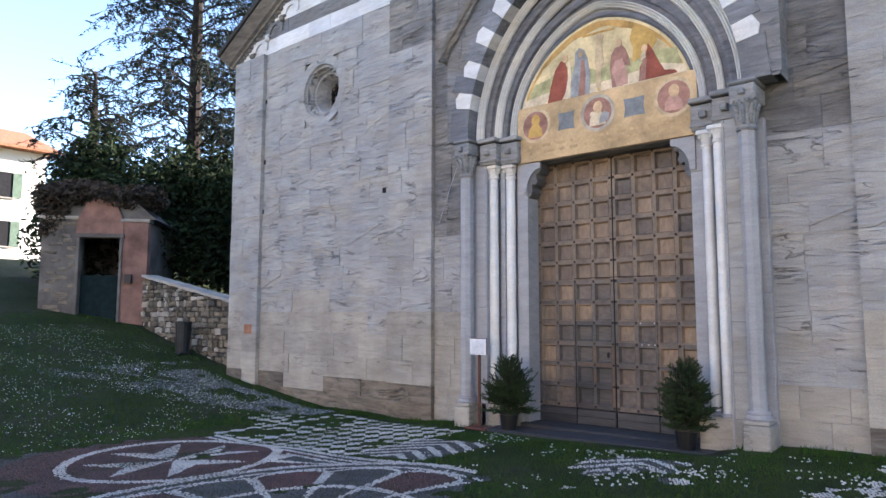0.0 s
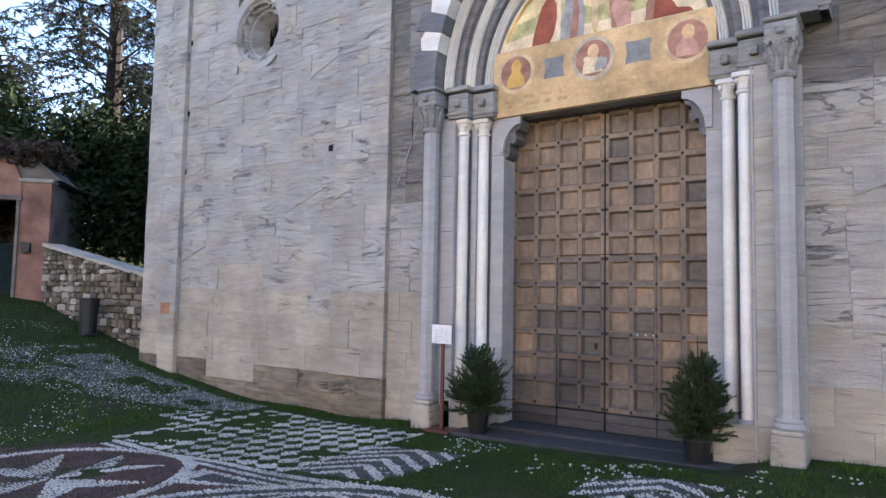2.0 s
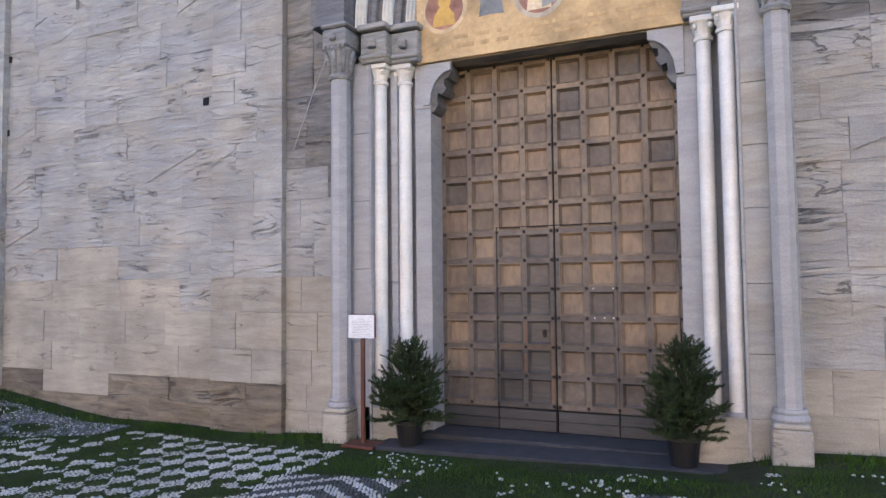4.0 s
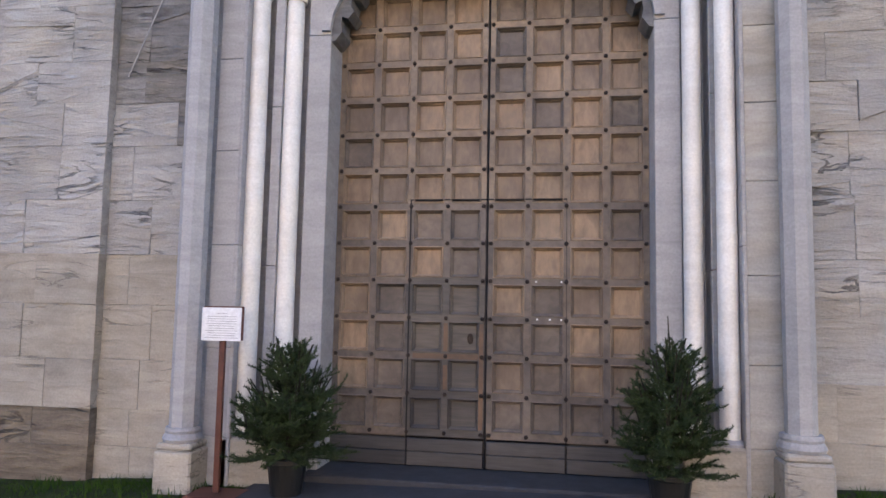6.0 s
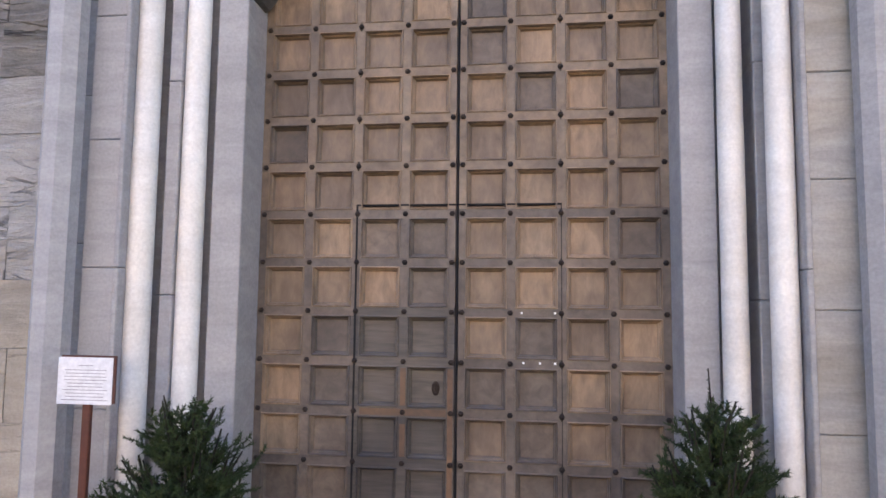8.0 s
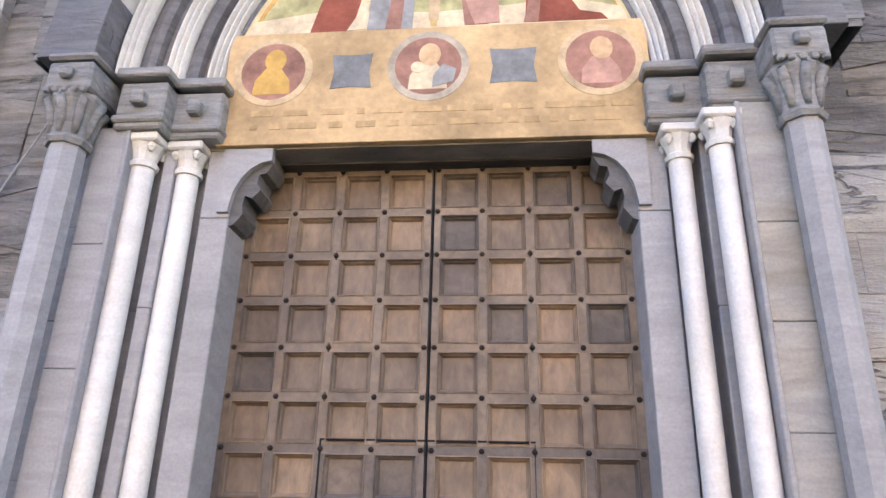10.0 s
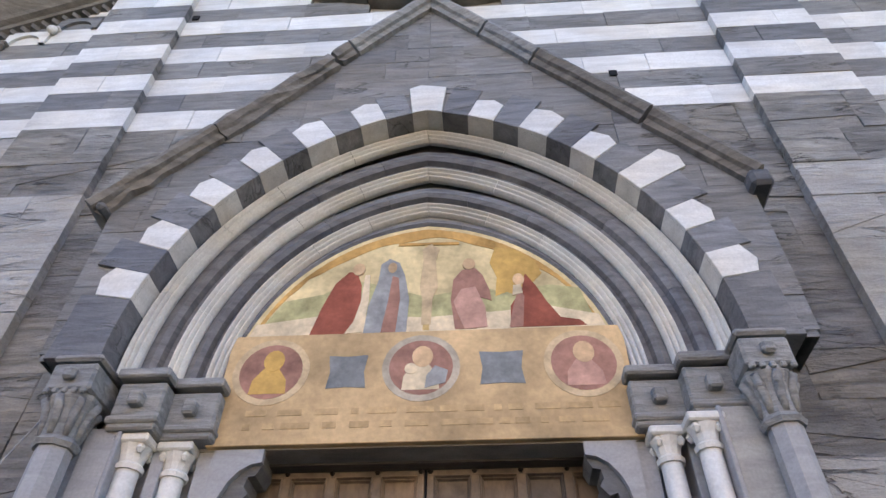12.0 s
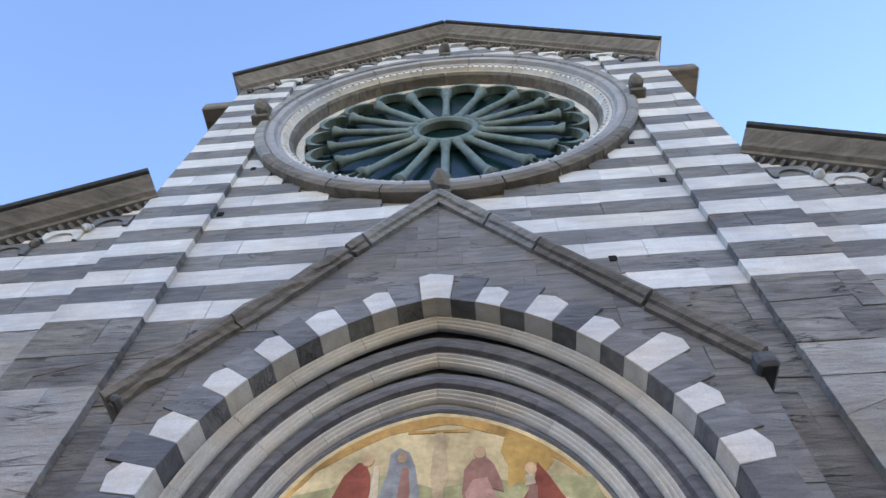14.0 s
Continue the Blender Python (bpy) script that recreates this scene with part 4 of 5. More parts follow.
def ring_profile(cx, cz, profile, name, mat, parent, n=72, pieces=1, low_mat=None):
    """A ring of revolution round a level axis; profile of (radius, y)."""
    for p in range(pieces):
        bm = bmesh.new()
        k0, k1 = n * p // pieces, n * (p + 1) // pieces
        rows = []
        for k in range(k0, k1 + 1):
            t = TAU * k / n
            if pieces > 1:
                t += 0.003 if k == k0 else -0.003 if k == k1 else 0
            rows.append([bm.verts.new((cx + r * math.cos(t), y, cz + r * math.sin(t))) for r, y in profile])
        for a, b in zip(rows, rows[1:]):
            for j in range(len(profile) - 1):
                bm.faces.new((a[j], a[j + 1], b[j + 1], b[j]))
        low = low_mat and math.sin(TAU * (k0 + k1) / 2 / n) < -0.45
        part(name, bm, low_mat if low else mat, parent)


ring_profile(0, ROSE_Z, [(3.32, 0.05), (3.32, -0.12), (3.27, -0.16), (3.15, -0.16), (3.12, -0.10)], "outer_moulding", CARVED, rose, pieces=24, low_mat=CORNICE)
ring_profile(0, ROSE_Z, [(3.12, -0.02), (3.12, -0.12), (3.06, -0.15), (2.98, -0.13), (2.95, -0.05), (2.9, -0.04), (2.88, 0.02)], "grey_moulding", PORTAL, rose, pieces=18)
ring_profile(0, ROSE_Z, [(2.92, 0.1), (2.92, 0.0), (2.87, -0.035), (2.81, -0.02), (2.78, 0.05), (2.74, 0.10)], "white_moulding", MARBLE, rose, pieces=18)
ring_profile(0, ROSE_Z, [(2.78, 0.08), (2.74, 0.06), (2.70, 0.12), (2.68, 0.7)], "reveal", CORNICE, rose, pieces=12)
bead = mesh_of("bead", lathe([(0.0, -0.03), (0.03, -0.015), (0.03, 0.015), (0.0, 0.03)], 6, cap=False), MARBLE)
for k in range(120):
    t = TAU * k / 120
    ob = new("bead", bead)
    ob.location, ob.parent = (2.83 * math.cos(t), -0.03, ROSE_Z + 2.83 * math.sin(t)), rose
GY = 0.34
part("glass", prism(disc(0, ROSE_Z, 2.72, 64), GY + 0.12, GY + 0.14), GLASS_DARK, rose, "dark green leaded glass")
ring_profile(0, ROSE_Z, [(0.62, GY + 0.1), (0.62, GY - 0.06), (0.58, GY - 0.1), (0.51, GY - 0.1), (0.47, GY - 0.05), (0.47, GY + 0.1)], "hub", TRACERY, rose, 48)
NS = 18
for k in range(NS):
    t = TAU * (k + 0.5) / NS + TAU / 4 + TAU / 36
    bm = lathe([(0.095, 0.6), (0.10, 0.66), (0.075, 0.7), (0.07, 1.2), (0.068, 1.86), (0.09, 1.9), (0.075, 1.94), (0.12, 2.06), (0.13, 2.12)], 10)
    bmesh.ops.transform(bm, matrix=Matrix.Translation((0, GY - 0.02, ROSE_Z)) @ Matrix.Rotation(-t + TAU / 4, 4, "Y"), verts=bm.verts)
    smooth(part("spoke", bm, TRACERY, rose))
    # pointed lobes of the tracery between two spokes
    t2 = t + TAU / NS / 2
    bm = bmesh.new()
    n = 10
    rows = []
    for j in range(n + 1):
        u = math.pi * j / n
        cr, ca = 2.12 + 0.34 * math.sin(u), t2 + (TAU / NS * 0.43) * math.cos(u)
        rows.append([bm.verts.new((r * math.cos(ca), y, ROSE_Z + r * math.sin(ca))) for r, y in ((cr, GY - 0.08), (cr + 0.10, GY - 0.08), (cr + 0.10, GY + 0.08), (cr, GY + 0.08))])
    for a, b in zip(rows, rows[1:]):
        for j in range(4):
            bm.faces.new((a[j], a[(j + 1) % 4], b[(j + 1) % 4], b[j]))
    part("tracery_lobe", bm, TRACERY, rose)
ring_profile(0, ROSE_Z, [(2.55, GY + 0.08), (2.55, GY - 0.02), (2.72, GY - 0.02)], "tracery_rim", CREAM, rose, 72)


def carved_head(x, y, z, size, name="carved_head", mat=CORNICE):
    """A worn lump of a carved bracket."""
    bm = bmesh.new()
    bmesh.ops.create_icosphere(bm, subdivisions=2, radius=size, matrix=Matrix.Translation((x, y, z)) @ Matrix.Diagonal((0.75, 1.2, 1.0, 1)))
    for v in bm.verts:
        v.co += 0.3 * size * noise.noise_vector(v.co * 2.2 / size * 0.6 + Vector((x, y, z)))
    box(bm, x - size * 0.8, x + size * 0.8, y, y + size * 1.6, z - size * 1.25, z - size * 0.85, bevel=0.02)
    return tagged(part(name, bm, mat), "worn carved stone bracket on the church front", "carving", group="carved brackets")


carved_head(0, -0.28, 9.86, 0.17)
carved_head(0, -0.15, 17.05, 0.16)
carved_head(-3.3, -0.26, 13.55, 0.2)
carved_head(3.35, -0.26, 13.3, 0.17)

oculus = thing("oculus_window", "small round window with a deep stepped stone splay", "window")
ring_profile(*OCULUS, [(0.76, 0.04), (0.76, -0.004), (0.57, -0.006), (0.55, 0.03), (0.46, 0.15), (0.45, 0.2), (0.41, 0.21), (0.33, 0.42), (0.31, 0.6)], "splay", WALL, oculus, 32, 8)
part("glass", prism(disc(*OCULUS, 0.33, 24), 0.56, 0.58), GLASS_DARK, oculus)
for k in range(-2, 3):
    part("grille_bar", boxes((OCULUS[0] + 0.12 * k - 0.012, OCULUS[0] + 0.12 * k + 0.012, 0.5, 0.52, OCULUS[1] - 0.3, OCULUS[1] + 0.3)), IRON, oculus)
    part("grille_bar", boxes((OCULUS[0] - 0.3, OCULUS[0] + 0.3, 0.52, 0.54, OCULUS[1] + 0.12 * k - 0.012, OCULUS[1] + 0.12 * k + 0.012)), IRON, oculus)

# ---------------------------------------------------------------- roofs and cornices
def sloped(name, xa, za, xb, zb, prof, mat, parent, ends=True):
    """A moulding along a rake from (xa, za) to (xb, zb); prof of (up, y)."""
    d = Vector((xb - xa, 0, zb - za)).normalized()
    nx, nz = (-d.z, d.x) if d.x > 0 else (d.z, -d.x)
    bm = bmesh.new()
    rows = [[bm.verts.new((x + nx * o, y, z + nz * o)) for o, y in prof] for x, z in ((xa, za), (xb, zb))]
    n = len(prof)
    for k in range(n):
        bm.faces.new((rows[0][k], rows[0][(k + 1) % n], rows[1][(k + 1) % n], rows[1][k]))
    bm.faces.new(rows[0])
    bm.faces.new(rows[1])
    return part(name, bm, mat, parent)


def rake(label, xa, za, xb, zb):
    """Cornice, dentils and roof slab along one slope of the front."""
    r = thing("roof_cornice", label, "cornice", kind="structure")
    sloped("cornice", xa, za, xb, zb, [(-0.25, 0.0), (-0.25, -0.10), (-0.21, -0.12), (-0.19, -0.19), (-0.15, -0.22), (-0.03, -0.36), (0.0, -0.37), (0.0, 0.3)], CORNICE, r)
    sloped("roof_edge", xa, za, xb, zb, [(0.003, 0.4), (0.003, -0.42), (0.07, -0.44), (0.09, 32.0), (0.003, 32.0)], ROOF_TILE, r)
    d = Vector((xb - xa, 0, zb - za))
    n = int(d.length / 0.125)
    nx, nz = (-d.z, d.x) if d.x > 0 else (d.z, -d.x)
    nx, nz = nx / d.length, nz / d.length
    for k in range(n):
        u = (k + 0.5) / n
        x, z = xa + (xb - xa) * u - nx * 0.27, za + (zb - za) * u - nz * 0.27
        bm = bmesh.new()
        low, high = ([bm.verts.new((x + dx, dy, zz)) for dx, dy in ((-0.055, 0.0), (0.0, -0.085), (0.055, 0.0))] for zz in (z - 0.045, z + 0.05))
        bm.faces.new(low)
        bm.faces.new(high)
        for j in range(3):
            bm.faces.new((low[j], low[(j + 1) % 3], high[(j + 1) % 3], high[j]))
        part("dentil", bm, CORNICE, r)
    return r


for s in (-1, 1):
    rake("stone cornice and slate edge of the side roof", s * (AISLE_X + 0.3), aisle_top(AISLE_X) - 0.18 + 0.06, s * (NAVE_X + 0.02), aisle_top(NAVE_X) + 0.06)
    rake("stone cornice and slate edge of the nave roof", s * (NAVE_X + 0.12), nave_top(NAVE_X) - 0.09 + 0.06, s * 0.002, NAVE_TOP + 0.06)
    # side cornice of the nave, returning round its corner
    a, b = sorted((s * NAVE_X, s * (NAVE_X + 0.86)))
    tagged(part("side_cornice", boxes((a, b, 0.14, 32, NAVE_EAVE - 0.36, NAVE_EAVE - 0.04), bevel=0.03), CORNICE), "brown stone cornice along the nave side", "cornice", kind="structure")

# blind arches under the rakes
def blind_arch(x, z, y, group, white, half=0.25, step=1):
    """One stone with a half-round niche cut from its foot, and a worn corbel beside it."""
    t = thing("blind_arch", "small blind arch with a worn carved corbel under the cornice", "corbel arch", group=group)
    r = half * 0.74
    arc = [(x + r * math.cos(math.pi * k / 10), z + r * math.sin(math.pi * k / 10)) for k in range(11)]
    bm = bmesh.new()
    top = z + r + 0.075
    outer = [(min(x + half, max(x - half, x + (px - x) * half / r * 1.3)), top if 0 < k < 10 else z) for k, (px, pz) in enumerate(arc)]
    rows = [[bm.verts.new((px, yy, pz)) for px, pz, yy in ((a[0], a[1], y + 0.02), (a[0], a[1], y - 0.035), (o[0], o[1], y - 0.035), (o[0], o[1], y + 0.02))] for a, o in zip(arc, outer)]
    for a, o in zip(rows, rows[1:]):
        for j in range(4):
            bm.faces.new((a[j], a[(j + 1) % 4], o[(j + 1) % 4], o[j]))
    part("arch", bm, MARBLE if white else BAND, t)
    bm = bmesh.new()
    cx = x + step * (half + 0.005)
    bmesh.ops.create_icosphere(bm, subdivisions=2, radius=0.24 * half, matrix=Matrix.Translation((cx, y - 0.05, z - 0.05)) @ Matrix.Diagonal((1.0, 1.0, 1.15, 1)))
    for v in bm.verts:
        v.co += 0.035 * noise.noise_vector(v.co * 9 + Vector((x, 0, z)))
    box(bm, cx - 0.3 * half, cx + 0.3 * half, y - 0.075, y + 0.02, z - 0.01, z + 0.03, bevel=0.012)
    part("corbel", bm, CORNICE if white or half < 0.25 else MARBLE, t)


for s in (-1, 1):
    for k in range(8):
        x = s * (4.60 + 0.56 * k)
        blind_arch(x, aisle_top(x) - 0.66, 0.0, "blind arches of the side roofs", k % 2 == 1, 0.27, s)
    for k in range(8):
        x = s * (0.27 + 0.5 * k)
        blind_arch(x, nave_top(x) - 0.62, 0.0 if abs(x) < LES_X else LES_Y, "blind arches of the nave gable", k % 2 == 0, 0.24, s)

# ---------------------------------------------------------------- free things by the door
sign = thing("notice_stand", "white paper notice on a rust red post with flat foot", "sign", at=pose(-1.835, -0.5, -0.06))
part("foot", boxes((-0.17, 0.2, -0.14, 0.14, -0.02, 0.012), bevel=0.005), RUST_POST, sign)
part("post", boxes((-0.022, 0.022, 0.0, 0.03, 0.0, 1.33), bevel=0.004), RUST_POST, sign)
part("back_plate", boxes((-0.145, 0.165, -0.012, 0.0, 1.09, 1.335), bevel=0.003), RUST_POST, sign)
part("paper", boxes((-0.155, 0.15, -0.017, -0.0125, 1.085, 1.325)), PAPER, sign, "white printed paper sheet")
sr = random.Random(3)
for k in range(11):
    w = (0.05 if k == 0 else 0.13) * sr.uniform(0.75, 1.0)
    part("text_bar", boxes((-w, w, -0.0185, -0.0172, 1.285 - 0.017 * k - 0.004 - 0.006 * (k > 0), 1.285 - 0.017 * k - 0.006 * (k > 0))), INK, sign)


def fir(name, x, y, height, label, seed, spread=0.42, leader=0.0):
    """A small cut fir in a pot: tapered stem, whorls of branches, many short needles."""
    r = random.Random(seed)
    z0 = gz(x, y) - 0.01
    t = thing(name, label, "potted tree", group="potted firs beside the door", at=pose(x, y, -0.024 + 0.017 * x))
    part("pot", lathe([(0.11, 0.0), (0.14, 0.22), (0.155, 0.23), (0.155, 0.26), (0.14, 0.26), (0.13, 0.22)], 20), PLASTIC, t)
    stem = tube(bmesh.new(), [(0, 0, 0.25), (0.01, 0, 0.6), (0.0, 0.01, height * 0.85), (0.01, 0.01, height)], [0.02, 0.016, 0.008, 0.004], 6)
    part("trunk", stem, BARK, t)
    bm = bmesh.new()
    verts, faces, tipv, tipf = [], [], [], []

    def needles(p, d, count, length, store_v, store_f):
        d = d.normalized()
        for _ in range(count):
            u = Vector((r.gauss(0, 1), r.gauss(0, 1), r.gauss(0, 1) + 0.25)).normalized()
            v = (u + d * 0.7).normalized() * length * r.uniform(0.7, 1.2)
            w = v.cross(Vector((r.gauss(0, 1), r.gauss(0, 1), r.gauss(0, 1)))).normalized() * 0.0032
            q = p + d * r.uniform(-0.012, 0.012)
            i = len(store_v)
            store_v.extend((q - w, q + w, q + v))
            store_f.append((i, i + 1, i + 2))

    z = 0.26
    while z < height * 0.97:
        f = (height - z) / (height - 0.27)
        for _ in range(r.randint(7, 9) + int(9 * f)):
            a = r.uniform(0, TAU)
            ln = (0.07 + spread * f ** 0.8 * min(1.0, 0.86 + 0.6 * (1 - f))) * r.uniform(0.7, 1.12)
            lift = (0.35 + 0.7 * (1 - f)) if z > 0.3 else 0.05
            tip = Vector((math.cos(a) * ln, math.sin(a) * ln, ln * lift * r.uniform(0.5, 1.3)))
            base = Vector((0, 0, z))
            tube(bm, [base, base + tip * 0.5, base + tip], [0.006, 0.004, 0.002], 3)
            steps = max(3, int(ln / 0.02))
            for k in range(1, steps + 1):
                p = base + tip * (k / steps)
                needles(p, tip, 16, 0.028, verts if k < steps - 2 else tipv, faces if k < steps - 2 else tipf)
                if k > steps * 0.3 and r.random() < 0.6:
                    sd = (tip.normalized() + Vector((r.gauss(0, 0.8), r.gauss(0, 0.8), r.uniform(-0.1, 0.7)))).normalized() * ln * r.uniform(0.15, 0.35)
                    m = max(2, int(sd.length / 0.02))
                    for j in range(1, m + 1):
                        needles(p + sd * (j / m), sd, 14, 0.026, verts if j < m else tipv, faces if j < m else tipf)
        z += r.uniform(0.035, 0.06)
    # stiff young shoots that stand out of the crown, bare at the tip
    for _ in range(34):
        f = r.uniform(0.05, 0.75)
        a = r.uniform(0, TAU)
        ln = 0.05 + spread * f ** 0.8 * r.uniform(0.75, 1.0)
        p = Vector((math.cos(a) * ln, math.sin(a) * ln, height - f * (height - 0.27) + 0.1 * ln))
        sd = Vector((math.cos(a) * r.uniform(0.1, 0.7), math.sin(a) * r.uniform(0.1, 0.7), 1.0)).normalized() * r.uniform(0.09, 0.17)
        tube(bm, [p - sd * 0.4, p + sd * 0.5, p + sd * 1.08], [0.006, 0.005, 0.004], 5)
        for j in range(16):
            needles(p + sd * (j / 16), sd, 9, 0.014, tipv, tipf)
    for k in range(40):
        needles(Vector((0.01, 0.01, height * (0.8 + 0.2 * k / 40))), Vector((0, 0, 1)), 5, 0.02, verts, faces)
    if leader:
        tube(bm, [(0.01, 0.01, height - 0.02), (0.0, 0.02, height + leader)], [0.006, 0.003], 5)
        for k in range(14):
            needles(Vector((0.0, 0.02, height + leader * k / 14)), Vector((0, 0, 1)), 4, 0.012, verts, faces)
    part("branch", bm, BARK, t)
    raw("needles", verts, faces, NEEDLE, t)
    raw("needle_tip", tipv, tipf, NEEDLE_TIP, t)
    return t


fir("potted_fir", -1.335, -0.42, 0.99, "bushy dark green fir in a black pot beside the door", 21, 0.325)
fir("potted_fir", 1.29, -0.42, 1.06, "dark green fir with a long bare leader in a black pot", 22, 0.275, 0.21)

# ---------------------------------------------------------------- paving before the church
pr = random.Random(17)
RING = (-3.6, -4.4)
HUB = (-0.15, -5.3)


def in_arm(x, y, axis, reach, half):
    """One forked arm of a cross with eight tips."""
    c, s = math.cos(axis), math.sin(axis)
    u, v = x * c + y * s, -x * s + y * c
    return 0.03 < u < reach and abs(v) < u * half and u < reach * (0.62 + 0.38 * min(1, abs(v) / max(1e-3, u * half)))


def mosaic(x, y):
    """The colour of the pebble paving: w, r, d, or nothing where grass has covered it."""
    side = 1 if x > 0 and x > -0.3 else -1
    mx = -abs(x) if x > 0.4 else x
    rx, ry = mx - RING[0], y - RING[1]
    d = math.hypot(rx, ry)
    hx, hy = x - HUB[0], y - HUB[1]
    h = math.hypot(hx, hy)
    if 2.18 < h < 2.32 or 1.98 < h < 2.05:
        return "w"
    if h < 2.18:
        a = math.atan2(hy, hx) * 14 / TAU
        f = abs((a % 1) - 0.5)
        lobe = 1.72 + 0.2 * math.sqrt(max(0, 1 - (f / 0.5) ** 2))
        if h > lobe + 0.07:
            return "d"
        if h > lobe or 0.42 < f:
            return "w"
        if h > 1.15:
            return "r" if int(a // 1) % 2 else "d"
        return "w" if h > 1.05 else "d"
    if d < 1.3:
        if d > 1.17:
            return "w"
        for k in range(4):
            if in_arm(rx, ry, radians(-5 + 90 * k), 0.92, 0.52):
                return "w"
        return "r"
    if -6.0 < mx < -0.7 and -3.33 < y < -3.1:
        return "w" if y > -3.19 or y < -3.27 else "d"
    if -6.0 < mx < -5.8 and y < -3.1:
        return "w" if mx > -5.87 or mx < -5.95 else "d"
    if mx > -5.8 and y < -3.33:
        t = (mx + 2.6) / 1.2
        if 0 < t < 1 and -3.45 - 0.5 * (1 - t) < y < -3.42:
            return "w" if y < -3.45 - 0.36 * (1 - t) or t < 0.16 or y > -3.49 else "d"
        return "r" if d < 1.9 else "d"
    if -6.0 < mx < -1.9 and -3.05 < y < -0.35 - 0.1 * (mx + 6):
        c = math.cos(TAU / 8)
        u, v = (x + y) * c / 0.21, (x - y) * c / 0.21
        return "w" if (int(math.floor(u)) + int(math.floor(v))) % 2 == 0 else None
    if -1.95 < mx < -0.75 and -2.95 < y < -1.6:
        u = (y + 2.25) + abs((mx + 1.35) * 0.8)
        return "w" if (u * 3.6) % 1 < 0.45 else "d"
    return None


def overgrown(x, y):
    """How far grass has covered the paving."""
    n = 0.5 + 0.5 * noise.noise((x * 0.9 + 3, y * 0.9, 1.3)) + 0.22 * noise.noise((x * 4, y * 4, 7.7))
    cover = 0.34
    if x > -1.2:
        cover += 0.18 * min(1, (x + 1.2) / 0.8)
    if x > -1.0 and y > -3.2:
        cover += 0.04
    if x < -5.0:
        cover += 0.25
    if h_hub(x, y) < 2.3 and x < 0.6:
        cover -= 0.2
    return n < cover


def h_hub(x, y):
    return math.hypot(x - HUB[0], y - HUB[1])


stones_v = {"w": [], "r": [], "d": [], "g": []}
stones_f = {"w": [], "r": [], "d": [], "g": []}


def pebble(kind, x, y, r, lift=0.012):
    v, f = stones_v[kind], stones_f[kind]
    i = len(v)
    a0, sq = pr.uniform(0, TAU), pr.uniform(0.7, 1.0)
    z = gz(x, y)
    ca, sa = math.cos(a0), math.sin(a0)
    for k in range(6):
        c, s = r * math.cos(TAU * k / 6), r * sq * math.sin(TAU * k / 6)
        v.append((x + c * ca - s * sa, y + c * sa + s * ca, z - 0.006))
    for k in range(6):
        c, s = 0.7 * r * math.cos(TAU * k / 6), 0.7 * r * sq * math.sin(TAU * k / 6)
        v.append((x + c * ca - s * sa, y + c * sa + s * ca, z + lift * 0.85))
    v.append((x, y, z + lift * 1.1))
    for k in range(6):
        j = (k + 1) % 6
        f.append((i + k, i + j, i + 6 + j, i + 6 + k))
        f.append((i + 6 + k, i + 6 + j, i + 12))


grass_spots = []
STEP = 0.035
for iy in range(int(5.9 / STEP)):
    for ix in range(int(10.6 / STEP)):
        x = -6.1 + ix * STEP + (iy % 2) * STEP / 2 + pr.uniform(-0.006, 0.006)
        y = -6.4 + iy * STEP + pr.uniform(-0.008, 0.008)
        k = mosaic(x, y)
        if k and not overgrown(x, y):
            pebble(k, x, y, pr.uniform(0.015, 0.02), pr.uniform(0.006, 0.012))
        elif y > -5.6:
            grass_spots.append((x, y))
for _ in range(12000):
    t = pr.random()
    x = -5.3 - 5.6 * t
    y = -0.35 - 0.9 * t * pr.random() - pr.random() ** 2 * (0.5 + 2.4 * t) + (0.9 * max(0, t - 0.75))
    if y < -0.15 and noise.noise((x * 1.3, y * 1.6, 5)) > -0.22 + 0.35 * max(0.0, t - 0.5):
        pebble("w" if pr.random() < 0.14 else "g", x, y, pr.uniform(0.01, 0.024), pr.uniform(0.006, 0.014))
for _ in range(3400):
    x, y = pr.uniform(-15, -5.5), pr.uniform(-6.0, -0.3)
    if noise.noise((x * 0.8, y * 0.8, 4)) > -0.12:
        pebble("w", x, y, pr.uniform(0.006, 0.014), pr.uniform(0.006, 0.014))
for _ in range(1500):
    x, y = pr.uniform(-1.8, 5.0), pr.uniform(-3.4, -0.65)
    if noise.noise((x * 1.7, y * 1.7, 9)) > 0.1:
        pebble("w", x, y, pr.uniform(0.01, 0.022), 0.012)
paving = thing("pavement_mosaic", "overgrown pebble mosaic in white, grey and dark red", "pavement", kind="structure")
for k, mat, lab in (("w", PEBBLE_W, "white pebbles"), ("r", PEBBLE_R, "dark red pebbles"), ("d", PEBBLE_D, "dark grey pebbles"), ("g", GRAVEL, "blue-grey gravel")):
    raw("pebbles", stones_v[k], stones_f[k], mat, paving, kind="stuff")

gv, gf = [], []


def blade(x, y, h, w):
    a = pr.uniform(0, TAU)
    i = len(gv)
    z = gz(x, y) - 0.004
    dx, dy = math.cos(a) * w, math.sin(a) * w
    bx, by = pr.gauss(0, 0.4) * h, pr.gauss(0, 0.4) * h
    gv.extend(((x - dx, y - dy, z), (x + dx, y + dy, z), (x + bx, y + by, z + h)))
    gf.append((i, i + 1, i + 2))


